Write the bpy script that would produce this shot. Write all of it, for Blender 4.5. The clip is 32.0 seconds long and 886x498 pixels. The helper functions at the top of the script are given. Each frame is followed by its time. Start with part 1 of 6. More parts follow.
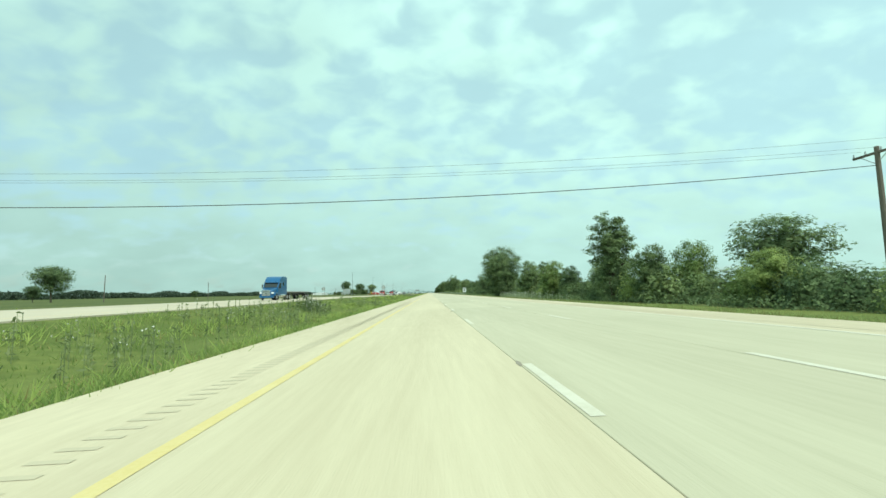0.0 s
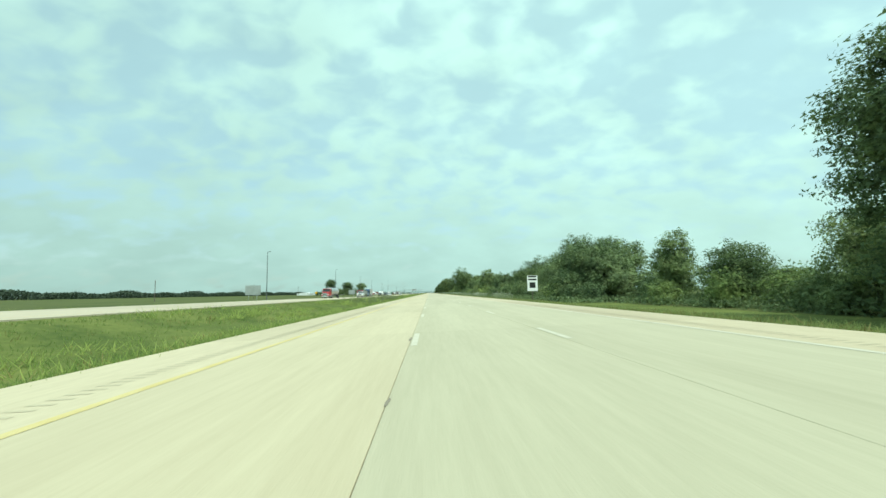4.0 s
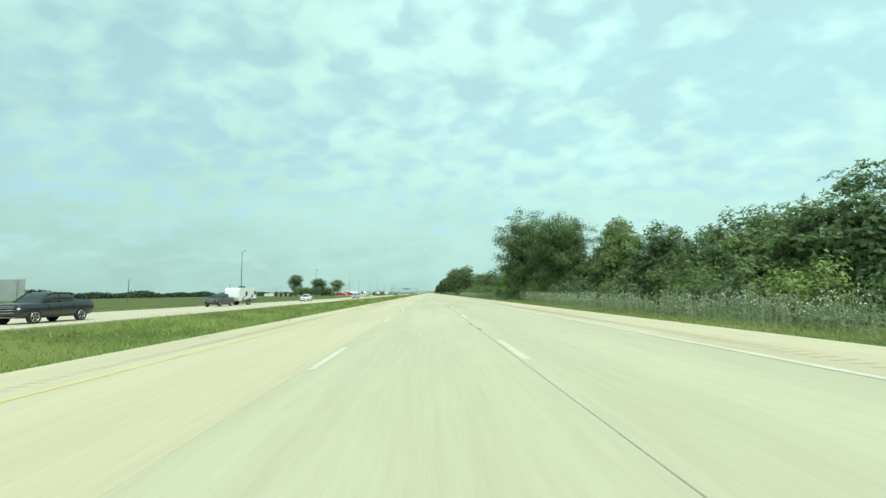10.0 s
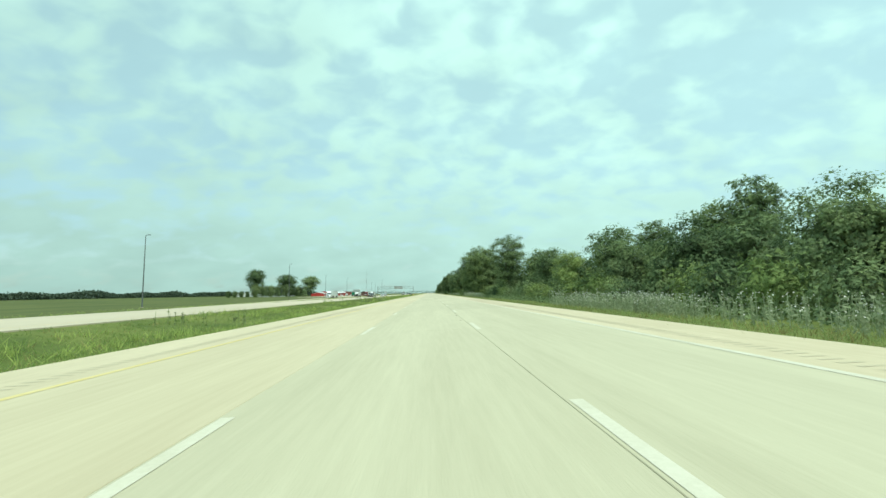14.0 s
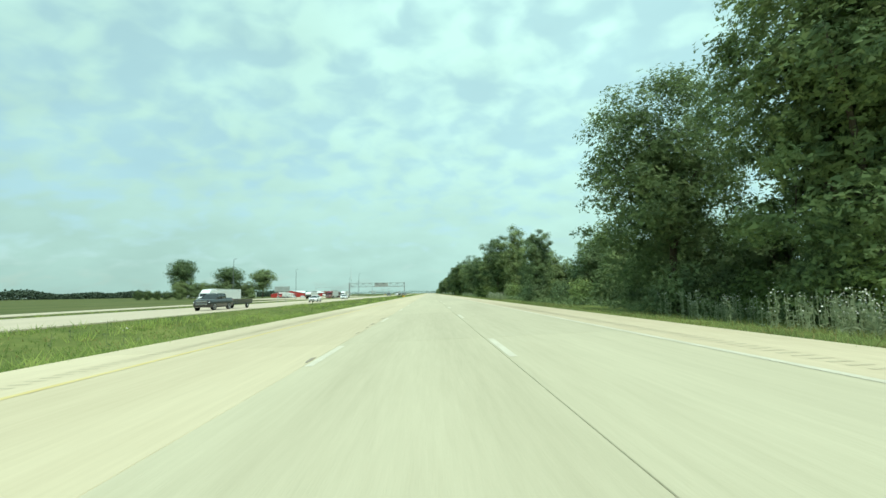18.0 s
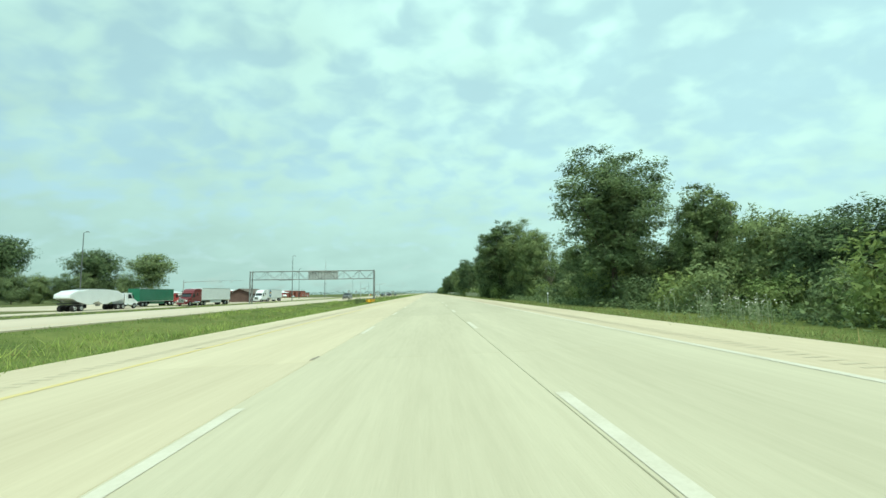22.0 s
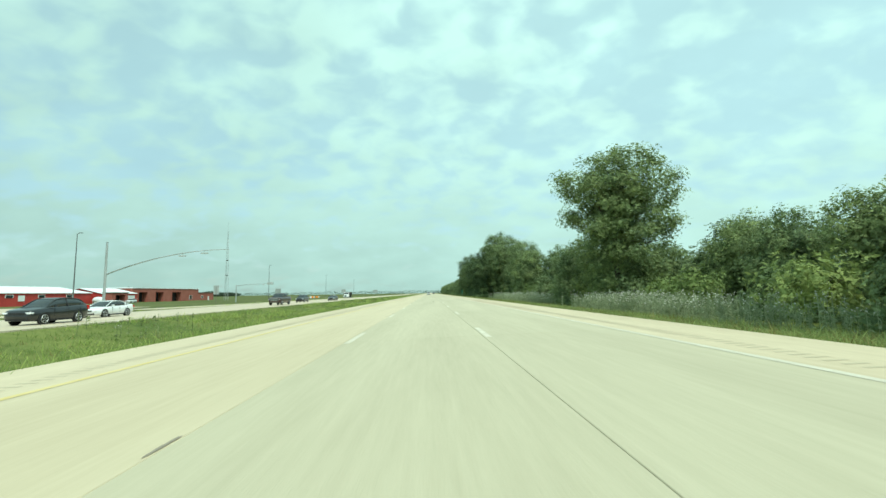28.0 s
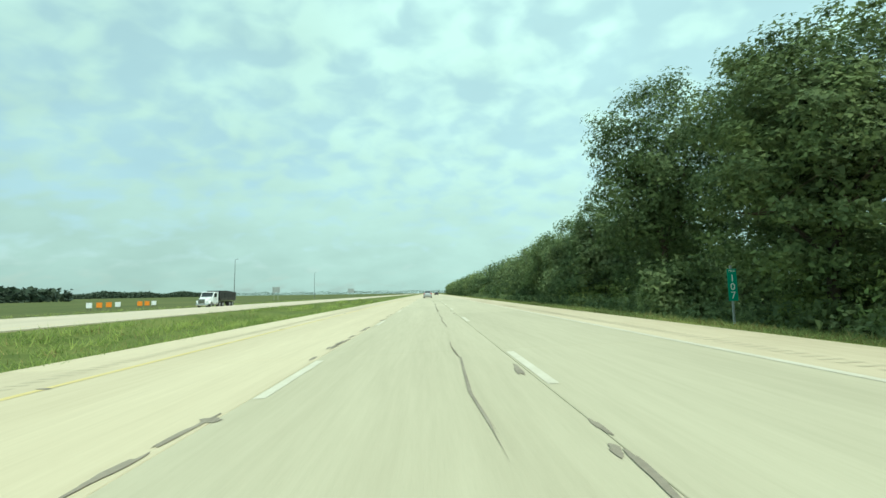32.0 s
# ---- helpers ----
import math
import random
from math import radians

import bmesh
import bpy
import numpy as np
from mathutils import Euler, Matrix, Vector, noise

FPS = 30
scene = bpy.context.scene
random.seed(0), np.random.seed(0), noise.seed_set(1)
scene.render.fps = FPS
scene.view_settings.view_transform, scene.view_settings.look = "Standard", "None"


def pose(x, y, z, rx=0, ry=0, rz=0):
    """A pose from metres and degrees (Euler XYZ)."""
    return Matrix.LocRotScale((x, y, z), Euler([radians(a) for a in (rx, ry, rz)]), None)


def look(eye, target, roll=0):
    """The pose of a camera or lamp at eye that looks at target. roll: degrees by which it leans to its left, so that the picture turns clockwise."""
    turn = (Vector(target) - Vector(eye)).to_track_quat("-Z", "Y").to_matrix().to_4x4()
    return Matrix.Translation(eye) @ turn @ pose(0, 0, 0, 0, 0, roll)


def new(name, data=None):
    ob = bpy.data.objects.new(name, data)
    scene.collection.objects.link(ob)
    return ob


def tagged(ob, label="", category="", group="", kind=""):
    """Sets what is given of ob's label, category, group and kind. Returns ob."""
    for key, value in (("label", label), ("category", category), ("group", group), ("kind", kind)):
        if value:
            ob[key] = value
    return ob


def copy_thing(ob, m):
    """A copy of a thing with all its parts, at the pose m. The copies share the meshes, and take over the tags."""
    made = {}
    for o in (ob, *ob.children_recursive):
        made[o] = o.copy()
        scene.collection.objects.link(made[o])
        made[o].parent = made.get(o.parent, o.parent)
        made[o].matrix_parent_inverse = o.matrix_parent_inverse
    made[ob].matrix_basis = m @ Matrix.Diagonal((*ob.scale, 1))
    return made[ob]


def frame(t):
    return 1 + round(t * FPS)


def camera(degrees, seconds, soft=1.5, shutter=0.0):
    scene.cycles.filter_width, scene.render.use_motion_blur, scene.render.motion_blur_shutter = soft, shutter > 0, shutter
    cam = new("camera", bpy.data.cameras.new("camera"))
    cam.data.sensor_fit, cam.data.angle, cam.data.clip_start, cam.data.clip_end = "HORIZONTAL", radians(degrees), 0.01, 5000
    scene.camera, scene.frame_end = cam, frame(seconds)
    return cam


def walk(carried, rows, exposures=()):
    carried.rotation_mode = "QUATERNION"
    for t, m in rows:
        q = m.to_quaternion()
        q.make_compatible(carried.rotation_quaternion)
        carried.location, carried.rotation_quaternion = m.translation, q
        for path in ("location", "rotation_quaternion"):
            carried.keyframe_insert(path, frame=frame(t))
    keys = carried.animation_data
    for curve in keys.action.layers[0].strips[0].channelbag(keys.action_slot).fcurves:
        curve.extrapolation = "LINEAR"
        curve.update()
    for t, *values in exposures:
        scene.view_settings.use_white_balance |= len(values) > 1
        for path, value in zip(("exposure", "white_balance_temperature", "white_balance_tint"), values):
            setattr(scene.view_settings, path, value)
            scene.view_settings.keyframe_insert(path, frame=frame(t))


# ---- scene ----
cam = camera(90.7, 32.0, soft=1.5, shutter=0.0)
SPEED, EYE = 35.0, 1.22


def aim(t, x, y, z, right=1.85, up=5.68, roll=-0.8):
    a, b = radians(right), radians(up)
    eye = Vector((x, y, z))
    return t, look(eye, eye + Vector((math.sin(a) * math.cos(b), math.cos(a) * math.cos(b), math.sin(b))), roll)


PATH = [aim(t, x, SPEED * t, EYE + 0.03 * x) for t, x in (
    (0, -3.7), (1, -3.5), (2, -3.2), (3, -2.6), (4, -1.75), (5, -1.0), (6, -0.63), (7, -0.4), (8, -0.25), (10, -0.1), (12, 0.0),
    (14, 0.0), (18, 0.05), (22, 0.05), (26, 0.05), (30, 0.0), (32, 0.0))]
walk(cam, PATH, exposures=((0, 0.45, 6050, -7), (32, 0.45, 6050, -7)))


# ---- light, sky, exposure ----
world = bpy.data.worlds.new("sky")
scene.world = world
world.use_nodes = True
wt = world.node_tree
for n in list(wt.nodes):
    wt.nodes.remove(n)


def node(tree, kind, **inputs):
    n = tree.nodes.new(kind)
    for k, v in inputs.items():
        n.inputs[k.replace("_", " ")].default_value = v
    return n


SUN_UP, SUN_TURN = radians(58), radians(150)
sky = wt.nodes.new("ShaderNodeTexSky")
sky.sky_type, sky.sun_disc = "NISHITA", False
sky.sun_elevation, sky.sun_rotation = SUN_UP, SUN_TURN
sky.air_density, sky.dust_density, sky.ozone_density = 1.0, 2.0, 1.5
coord = wt.nodes.new("ShaderNodeTexCoord")
# clouds lie on a level sheet: the direction is divided by its height
split = wt.nodes.new("ShaderNodeSeparateXYZ")
wt.links.new(coord.outputs["Generated"], split.inputs[0])
rise = wt.nodes.new("ShaderNodeMath")
rise.operation = "MAXIMUM"
rise.inputs[1].default_value = 0.0
wt.links.new(split.outputs["Z"], rise.inputs[0])
lift = wt.nodes.new("ShaderNodeMath")
lift.operation = "ADD"
lift.inputs[1].default_value = 0.42
wt.links.new(rise.outputs[0], lift.inputs[0])
sheet = wt.nodes.new("ShaderNodeVectorMath")
sheet.operation = "DIVIDE"
both = wt.nodes.new("ShaderNodeCombineXYZ")
for k in range(3):
    wt.links.new(lift.outputs[0], both.inputs[k])
wt.links.new(coord.outputs["Generated"], sheet.inputs[0])
wt.links.new(both.outputs[0], sheet.inputs[1])
turn = wt.nodes.new("ShaderNodeMapping")
turn.inputs["Rotation"].default_value = (0, 0, radians(35))
turn.inputs["Scale"].default_value = (1.0, 1.2, 0.3)
turn.inputs["Location"].default_value = (3.1, 1.7, 0.0)
wt.links.new(sheet.outputs[0], turn.inputs[0])
puffs = node(wt, "ShaderNodeTexNoise", Scale=10.5, Detail=4.0, Roughness=0.40, Distortion=0.25)
wt.links.new(turn.outputs[0], puffs.inputs["Vector"])
veil = node(wt, "ShaderNodeTexNoise", Scale=0.75, Detail=3.0, Roughness=0.5)
wt.links.new(turn.outputs[0], veil.inputs["Vector"])
add = wt.nodes.new("ShaderNodeMath")
add.operation = "MULTIPLY_ADD"
add.inputs[1].default_value = 0.55
wt.links.new(veil.outputs["Fac"], add.inputs[0])
wt.links.new(puffs.outputs["Fac"], add.inputs[2])
cover = wt.nodes.new("ShaderNodeMapRange")
cover.interpolation_type = "SMOOTHSTEP"
for k, v in ((1, 0.60), (2, 0.96), (3, 0.63), (4, 0.99)):
    cover.inputs[k].default_value = v
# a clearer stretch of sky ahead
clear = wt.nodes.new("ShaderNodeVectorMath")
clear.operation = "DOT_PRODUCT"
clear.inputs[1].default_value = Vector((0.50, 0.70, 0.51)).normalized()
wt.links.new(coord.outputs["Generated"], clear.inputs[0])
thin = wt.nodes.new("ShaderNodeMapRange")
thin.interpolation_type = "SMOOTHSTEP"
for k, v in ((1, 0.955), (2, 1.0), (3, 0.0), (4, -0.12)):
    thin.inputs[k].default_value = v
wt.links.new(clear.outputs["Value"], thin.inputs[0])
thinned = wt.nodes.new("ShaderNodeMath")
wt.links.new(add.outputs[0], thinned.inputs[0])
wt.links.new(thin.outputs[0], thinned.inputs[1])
# the cloud sheet closes towards the horizon
low = wt.nodes.new("ShaderNodeMapRange")
low.interpolation_type = "SMOOTHSTEP"
for k, v in ((1, 0.02), (2, 0.34), (3, 0.17), (4, 0.0)):
    low.inputs[k].default_value = v
wt.links.new(rise.outputs[0], low.inputs[0])
closed = wt.nodes.new("ShaderNodeMath")
wt.links.new(thinned.outputs[0], closed.inputs[0])
wt.links.new(low.outputs[0], closed.inputs[1])
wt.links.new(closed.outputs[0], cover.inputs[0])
SKY_GAIN = 0.19
scaled = wt.nodes.new("ShaderNodeVectorMath")
scaled.operation = "SCALE"
scaled.inputs["Scale"].default_value = SKY_GAIN
wt.links.new(sky.outputs[0], scaled.inputs[0])
# low clouds are greyer than the high ones
tone = wt.nodes.new("ShaderNodeValToRGB")
tone.color_ramp.elements[0].position, tone.color_ramp.elements[0].color = 0.0, (0.575, 0.765, 0.700, 1)
tone.color_ramp.elements[1].position, tone.color_ramp.elements[1].color = 0.42, (0.785, 1.045, 0.965, 1)
wt.links.new(rise.outputs[0], tone.inputs[0])
grey = node(wt, "ShaderNodeTexNoise", Scale=4.2, Detail=4.0, Roughness=0.5)
wt.links.new(turn.outputs[0], grey.inputs["Vector"])
greyer = wt.nodes.new("ShaderNodeMapRange")
for k, v in ((1, 0.35), (2, 0.7), (3, 0.94), (4, 1.05)):
    greyer.inputs[k].default_value = v
wt.links.new(grey.outputs["Fac"], greyer.inputs[0])
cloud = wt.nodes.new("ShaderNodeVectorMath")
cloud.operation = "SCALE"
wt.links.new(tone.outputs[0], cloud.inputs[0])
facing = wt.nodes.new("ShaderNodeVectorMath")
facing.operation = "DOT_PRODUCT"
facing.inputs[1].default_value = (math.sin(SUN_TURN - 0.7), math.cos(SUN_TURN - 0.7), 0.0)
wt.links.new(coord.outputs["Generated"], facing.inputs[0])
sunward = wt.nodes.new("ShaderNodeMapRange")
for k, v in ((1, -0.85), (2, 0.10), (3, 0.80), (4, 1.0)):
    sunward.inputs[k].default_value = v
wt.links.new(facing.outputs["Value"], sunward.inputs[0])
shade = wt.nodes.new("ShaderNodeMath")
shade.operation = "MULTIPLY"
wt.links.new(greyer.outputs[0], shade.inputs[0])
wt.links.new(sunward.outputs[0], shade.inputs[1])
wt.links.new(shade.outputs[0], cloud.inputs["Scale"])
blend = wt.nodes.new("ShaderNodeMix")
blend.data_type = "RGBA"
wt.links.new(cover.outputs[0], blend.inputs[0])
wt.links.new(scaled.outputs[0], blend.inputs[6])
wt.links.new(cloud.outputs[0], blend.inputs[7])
back = wt.nodes.new("ShaderNodeBackground")
back.inputs["Strength"].default_value = 0.76
wt.links.new(blend.outputs[2], back.inputs[0])
wo = wt.nodes.new("ShaderNodeOutputWorld")
wt.links.new(back.outputs[0], wo.inputs[0])

sun_data = bpy.data.lights.new("sun", "SUN")
sun_data.energy, sun_data.angle, sun_data.color = 2.4, radians(8), (1.0, 0.95, 0.86)
sun = new("sun", sun_data)
sun_dir = Vector((math.sin(SUN_TURN) * math.cos(SUN_UP), math.cos(SUN_TURN) * math.cos(SUN_UP), math.sin(SUN_UP)))
sun.matrix_world = look(sun_dir * 50, (0, 0, 0))


# ---- materials ----
def rgba(c):
    return (c[0], c[1], c[2], 1)


def surface(name, a, b, rough=0.8, metal=0.0, big=0.5, fine=20.0, bump=0.0, bump_scale=0.0, each=0.0, spec=0.3, coat=0.0, stretch=(1, 1, 1), island=0.0):
    """Two tones mixed by noise at two scales in world metres, with an optional bump and variation from piece to piece."""
    m = bpy.data.materials.new(name)
    m.use_nodes = True
    t = m.node_tree
    p = t.nodes["Principled BSDF"]
    p.inputs["Roughness"].default_value, p.inputs["Metallic"].default_value = rough, metal
    p.inputs["Specular IOR Level"].default_value = spec
    p.inputs["Coat Weight"].default_value = coat
    geo = t.nodes.new("ShaderNodeNewGeometry")
    mp = t.nodes.new("ShaderNodeMapping")
    mp.inputs["Scale"].default_value = stretch
    t.links.new(geo.outputs["Position"], mp.inputs[0])
    n1 = node(t, "ShaderNodeTexNoise", Scale=big, Detail=4.0, Roughness=0.6)
    n2 = node(t, "ShaderNodeTexNoise", Scale=fine, Detail=5.0, Roughness=0.65)
    t.links.new(mp.outputs[0], n1.inputs["Vector"])
    t.links.new(mp.outputs[0], n2.inputs["Vector"])
    s = t.nodes.new("ShaderNodeMath")
    s.operation = "MULTIPLY_ADD"
    s.inputs[1].default_value = 0.6
    t.links.new(n1.outputs["Fac"], s.inputs[0])
    h = t.nodes.new("ShaderNodeMath")
    h.operation = "MULTIPLY"
    h.inputs[1].default_value = 0.4
    t.links.new(n2.outputs["Fac"], h.inputs[0])
    t.links.new(h.outputs[0], s.inputs[2])
    r = t.nodes.new("ShaderNodeMapRange")
    r.inputs[1].default_value, r.inputs[2].default_value = 0.34, 0.66
    t.links.new(s.outputs[0], r.inputs[0])
    mix = t.nodes.new("ShaderNodeMix")
    mix.data_type = "RGBA"
    mix.inputs[6].default_value, mix.inputs[7].default_value = rgba(a), rgba(b)
    t.links.new(r.outputs[0], mix.inputs[0])
    last = mix.outputs[2]
    if each or island:
        src = t.nodes.new("ShaderNodeObjectInfo").outputs["Random"] if each else geo.outputs["Random Per Island"]
        v = t.nodes.new("ShaderNodeMapRange")
        v.inputs[3].default_value, v.inputs[4].default_value = 1 - (each or island), 1 + (each or island)
        t.links.new(src, v.inputs[0])
        hs = t.nodes.new("ShaderNodeHueSaturation")
        t.links.new(v.outputs[0], hs.inputs["Value"])
        t.links.new(last, hs.inputs["Color"])
        last = hs.outputs[0]
    t.links.new(last, p.inputs["Base Color"])
    if bump:
        bn = node(t, "ShaderNodeTexNoise", Scale=bump_scale or fine * 3, Detail=4.0)
        t.links.new(mp.outputs[0], bn.inputs["Vector"])
        bp = node(t, "ShaderNodeBump", Strength=bump, Distance=0.02)
        t.links.new(bn.outputs["Fac"], bp.inputs["Height"])
        t.links.new(bp.outputs[0], p.inputs["Normal"])
    return m


def leaves(name, dark, light, through_light=0.32, cut=0.0):
    """Leaf material: tone by clump, by leaf and by tree, with some light let through. cut: leaves to the metre in one spray, which is open between them."""
    m = bpy.data.materials.new(name)
    m.use_nodes = True
    t = m.node_tree
    p = t.nodes["Principled BSDF"]
    p.inputs["Roughness"].default_value, p.inputs["Specular IOR Level"].default_value = 0.7, 0.12
    geo = t.nodes.new("ShaderNodeNewGeometry")
    n1 = node(t, "ShaderNodeTexNoise", Scale=0.7, Detail=3.0)
    t.links.new(geo.outputs["Position"], n1.inputs["Vector"])
    s = t.nodes.new("ShaderNodeMath")
    s.operation = "MULTIPLY_ADD"
    s.inputs[1].default_value = 0.16
    t.links.new(geo.outputs["Random Per Island"], s.inputs[0])
    t.links.new(n1.outputs["Fac"], s.inputs[2])
    r = t.nodes.new("ShaderNodeMapRange")
    r.inputs[1].default_value, r.inputs[2].default_value = 0.36, 0.80
    t.links.new(s.outputs[0], r.inputs[0])
    mix = t.nodes.new("ShaderNodeMix")
    mix.data_type = "RGBA"
    mix.inputs[6].default_value, mix.inputs[7].default_value = rgba(dark), rgba(light)
    t.links.new(r.outputs[0], mix.inputs[0])
    info = t.nodes.new("ShaderNodeObjectInfo")
    v = t.nodes.new("ShaderNodeMapRange")
    v.inputs[3].default_value, v.inputs[4].default_value = 0.7, 1.3
    t.links.new(info.outputs["Random"], v.inputs[0])
    hue = t.nodes.new("ShaderNodeMapRange")
    hue.inputs[3].default_value, hue.inputs[4].default_value = 0.515, 0.485
    t.links.new(info.outputs["Random"], hue.inputs[0])
    hs = t.nodes.new("ShaderNodeHueSaturation")
    t.links.new(v.outputs[0], hs.inputs["Value"])
    t.links.new(hue.outputs[0], hs.inputs["Hue"])
    t.links.new(mix.outputs[2], hs.inputs["Color"])
    t.links.new(hs.outputs[0], p.inputs["Base Color"])
    tr = t.nodes.new("ShaderNodeBsdfTranslucent")
    t.links.new(hs.outputs[0], tr.inputs[0])
    ms = t.nodes.new("ShaderNodeMixShader")
    ms.inputs[0].default_value = through_light
    t.links.new(p.outputs[0], ms.inputs[1])
    t.links.new(tr.outputs[0], ms.inputs[2])
    t.links.new(ms.outputs[0], t.nodes["Material Output"].inputs[0])
    if cut:
        cells = node(t, "ShaderNodeTexVoronoi", Scale=cut)
        t.links.new(geo.outputs["Position"], cells.inputs["Vector"])
        inside = t.nodes.new("ShaderNodeMath")
        inside.operation = "LESS_THAN"
        inside.inputs[1].default_value = 0.60
        t.links.new(cells.outputs["Distance"], inside.inputs[0])
        gap = t.nodes.new("ShaderNodeBsdfTransparent")
        spray = t.nodes.new("ShaderNodeMixShader")
        t.links.new(inside.outputs[0], spray.inputs[0])
        t.links.new(gap.outputs[0], spray.inputs[1])
        t.links.new(ms.outputs[0], spray.inputs[2])
        t.links.new(spray.outputs[0], t.nodes["Material Output"].inputs[0])
    return m


CONCRETE = surface("concrete_pavement", (0.475, 0.402, 0.272), (0.57, 0.492, 0.342), 0.85, big=0.7, fine=9.0, bump=0.25, bump_scale=60, each=0.035, stretch=(1, 0.06, 1))
CONCRETE_GREY = surface("greyer_concrete_pavement", (0.425, 0.382, 0.268), (0.515, 0.466, 0.335), 0.85, big=0.7, fine=9.0, bump=0.25, bump_scale=60, each=0.035, stretch=(1, 0.06, 1))
SHOULDER = surface("shoulder_concrete", (0.455, 0.380, 0.258), (0.585, 0.500, 0.350), 0.88, big=0.3, fine=8.0, bump=0.25, bump_scale=50, each=0.04, stretch=(1, 0.15, 1))
OLD_PAVE = surface("worn_pavement", (0.455, 0.385, 0.285), (0.55, 0.47, 0.355), 0.88, big=0.15, fine=6.0, bump=0.2, bump_scale=40, each=0.05, stretch=(1, 0.2, 1))
JOINT = surface("joint_sealant", (0.33, 0.275, 0.19), (0.42, 0.355, 0.255), 0.9, big=0.8, fine=12)
TAR = surface("tar_patch", (0.21, 0.177, 0.138), (0.33, 0.288, 0.22), 0.85, big=1.5, fine=18, bump=0.3)
WHITE_LINE = surface("worn_white_line", (0.52, 0.475, 0.365), (0.625, 0.58, 0.475), 0.7, big=1.5, fine=25)
YELLOW_LINE = surface("worn_yellow_line", (0.57, 0.44, 0.17), (0.63, 0.52, 0.26), 0.7, big=1.2, fine=25)
EARTH = surface("grass_ground", (0.062, 0.091, 0.023), (0.190, 0.207, 0.058), 0.95, big=0.16, fine=2.2, bump=0.6, bump_scale=8, spec=0.1)
FIELD = surface("field_crop", (0.062, 0.082, 0.026), (0.135, 0.142, 0.05), 0.95, big=0.05, fine=1.4, bump=0.8, bump_scale=5, spec=0.1, stretch=(1, 0.35, 1))
BARK = surface("bark", (0.07, 0.055, 0.04), (0.17, 0.14, 0.11), 0.95, big=1.5, fine=14, bump=0.6, stretch=(1, 1, 0.25), spec=0.1)
DEAD_WOOD = surface("bare_grey_wood", (0.22, 0.19, 0.16), (0.36, 0.32, 0.28), 0.95, big=2, fine=14, spec=0.1)
LEAF_A = leaves("leaf_deep_green", (0.098, 0.141, 0.076), (0.238, 0.300, 0.128), cut=8.5)
LEAF_B = leaves("leaf_mid_green", (0.110, 0.156, 0.076), (0.265, 0.326, 0.130), cut=8.5)
LEAF_C = leaves("leaf_yellow_green", (0.155, 0.215, 0.078), (0.305, 0.365, 0.120), cut=8.5)
# the bluish cast of distance haze is put into this leaf colour
LEAF_HAZED = leaves("hazed_far_leaf", (0.062, 0.086, 0.060), (0.100, 0.128, 0.085), 0.15)
GRASS = leaves("grass_blades", (0.255, 0.325, 0.092), (0.45, 0.51, 0.160), 0.58)
VERGE_GRASS = leaves("verge_grass_blades", (0.27, 0.325, 0.110), (0.49, 0.53, 0.20), 0.55)
DRY_GRASS = leaves("dry_grass", (0.20, 0.19, 0.07), (0.36, 0.32, 0.13), 0.35)
WEED = leaves("weed_stalks", (0.11, 0.145, 0.064), (0.26, 0.29, 0.140), 0.4)
PALE_WEED = leaves("pale_weed_stalks", (0.30, 0.34, 0.19), (0.52, 0.55, 0.35), 0.5)
BLOSSOM = surface("white_blossom", (0.52, 0.50, 0.43), (0.72, 0.69, 0.62), 0.8, island=0.1)
GANTRY_STEEL = surface("weathered_gantry_steel", (0.19, 0.20, 0.195), (0.33, 0.34, 0.335), 0.55, 0.45, big=0.8, fine=12)
GALV = surface("galvanised_steel", (0.34, 0.36, 0.36), (0.50, 0.52, 0.51), 0.5, 0.55, big=1.0, fine=12)
DARK_POLE = surface("weathered_pole_steel", (0.10, 0.11, 0.11), (0.18, 0.19, 0.185), 0.6, 0.4, big=0.7, fine=10)
WOOD_POLE = surface("creosoted_timber", (0.09, 0.075, 0.06), (0.19, 0.165, 0.14), 0.9, big=1.2, fine=14, stretch=(1, 1, 0.15), bump=0.4)
SIGN_BACK = surface("aluminium_sign_back", (0.40, 0.42, 0.41), (0.52, 0.54, 0.53), 0.5, 0.4, big=0.7, fine=9)
SIGN_WHITE = surface("white_sign_face", (0.72, 0.73, 0.72), (0.82, 0.83, 0.82), 0.5, big=1, fine=8)
SIGN_GREEN = surface("green_sign_face", (0.02, 0.26, 0.17), (0.03, 0.32, 0.21), 0.45, big=1, fine=8)
SIGN_YELLOW = surface("yellow_sign_face", (0.75, 0.42, 0.02), (0.85, 0.5, 0.03), 0.5, big=1, fine=8)
SIGN_ORANGE = surface("orange_sign_face", (0.75, 0.22, 0.02), (0.85, 0.28, 0.03), 0.5, big=1, fine=8)
BLACK = surface("black_paint", (0.012, 0.012, 0.013), (0.03, 0.03, 0.032), 0.5, big=2, fine=15)
RUBBER = surface("tyre_rubber", (0.015, 0.015, 0.015), (0.035, 0.034, 0.032), 0.85, big=3, fine=25)
CHROME = surface("chrome", (0.62, 0.63, 0.64), (0.75, 0.76, 0.77), 0.18, 0.95, big=2, fine=15)
RIM = surface("alloy_rim", (0.42, 0.43, 0.44), (0.58, 0.59, 0.6), 0.35, 0.8, big=3, fine=15)
GLASS = surface("dark_car_glass", (0.02, 0.026, 0.028), (0.035, 0.042, 0.045), 0.06, big=2, fine=9, spec=0.6)
LAMP = surface("headlamp_lens", (0.70, 0.72, 0.74), (0.85, 0.86, 0.88), 0.12, big=4, fine=15, spec=0.6)
RED_LAMP = surface("tail_lamp_lens", (0.45, 0.015, 0.012), (0.55, 0.03, 0.02), 0.2, big=4, fine=15)
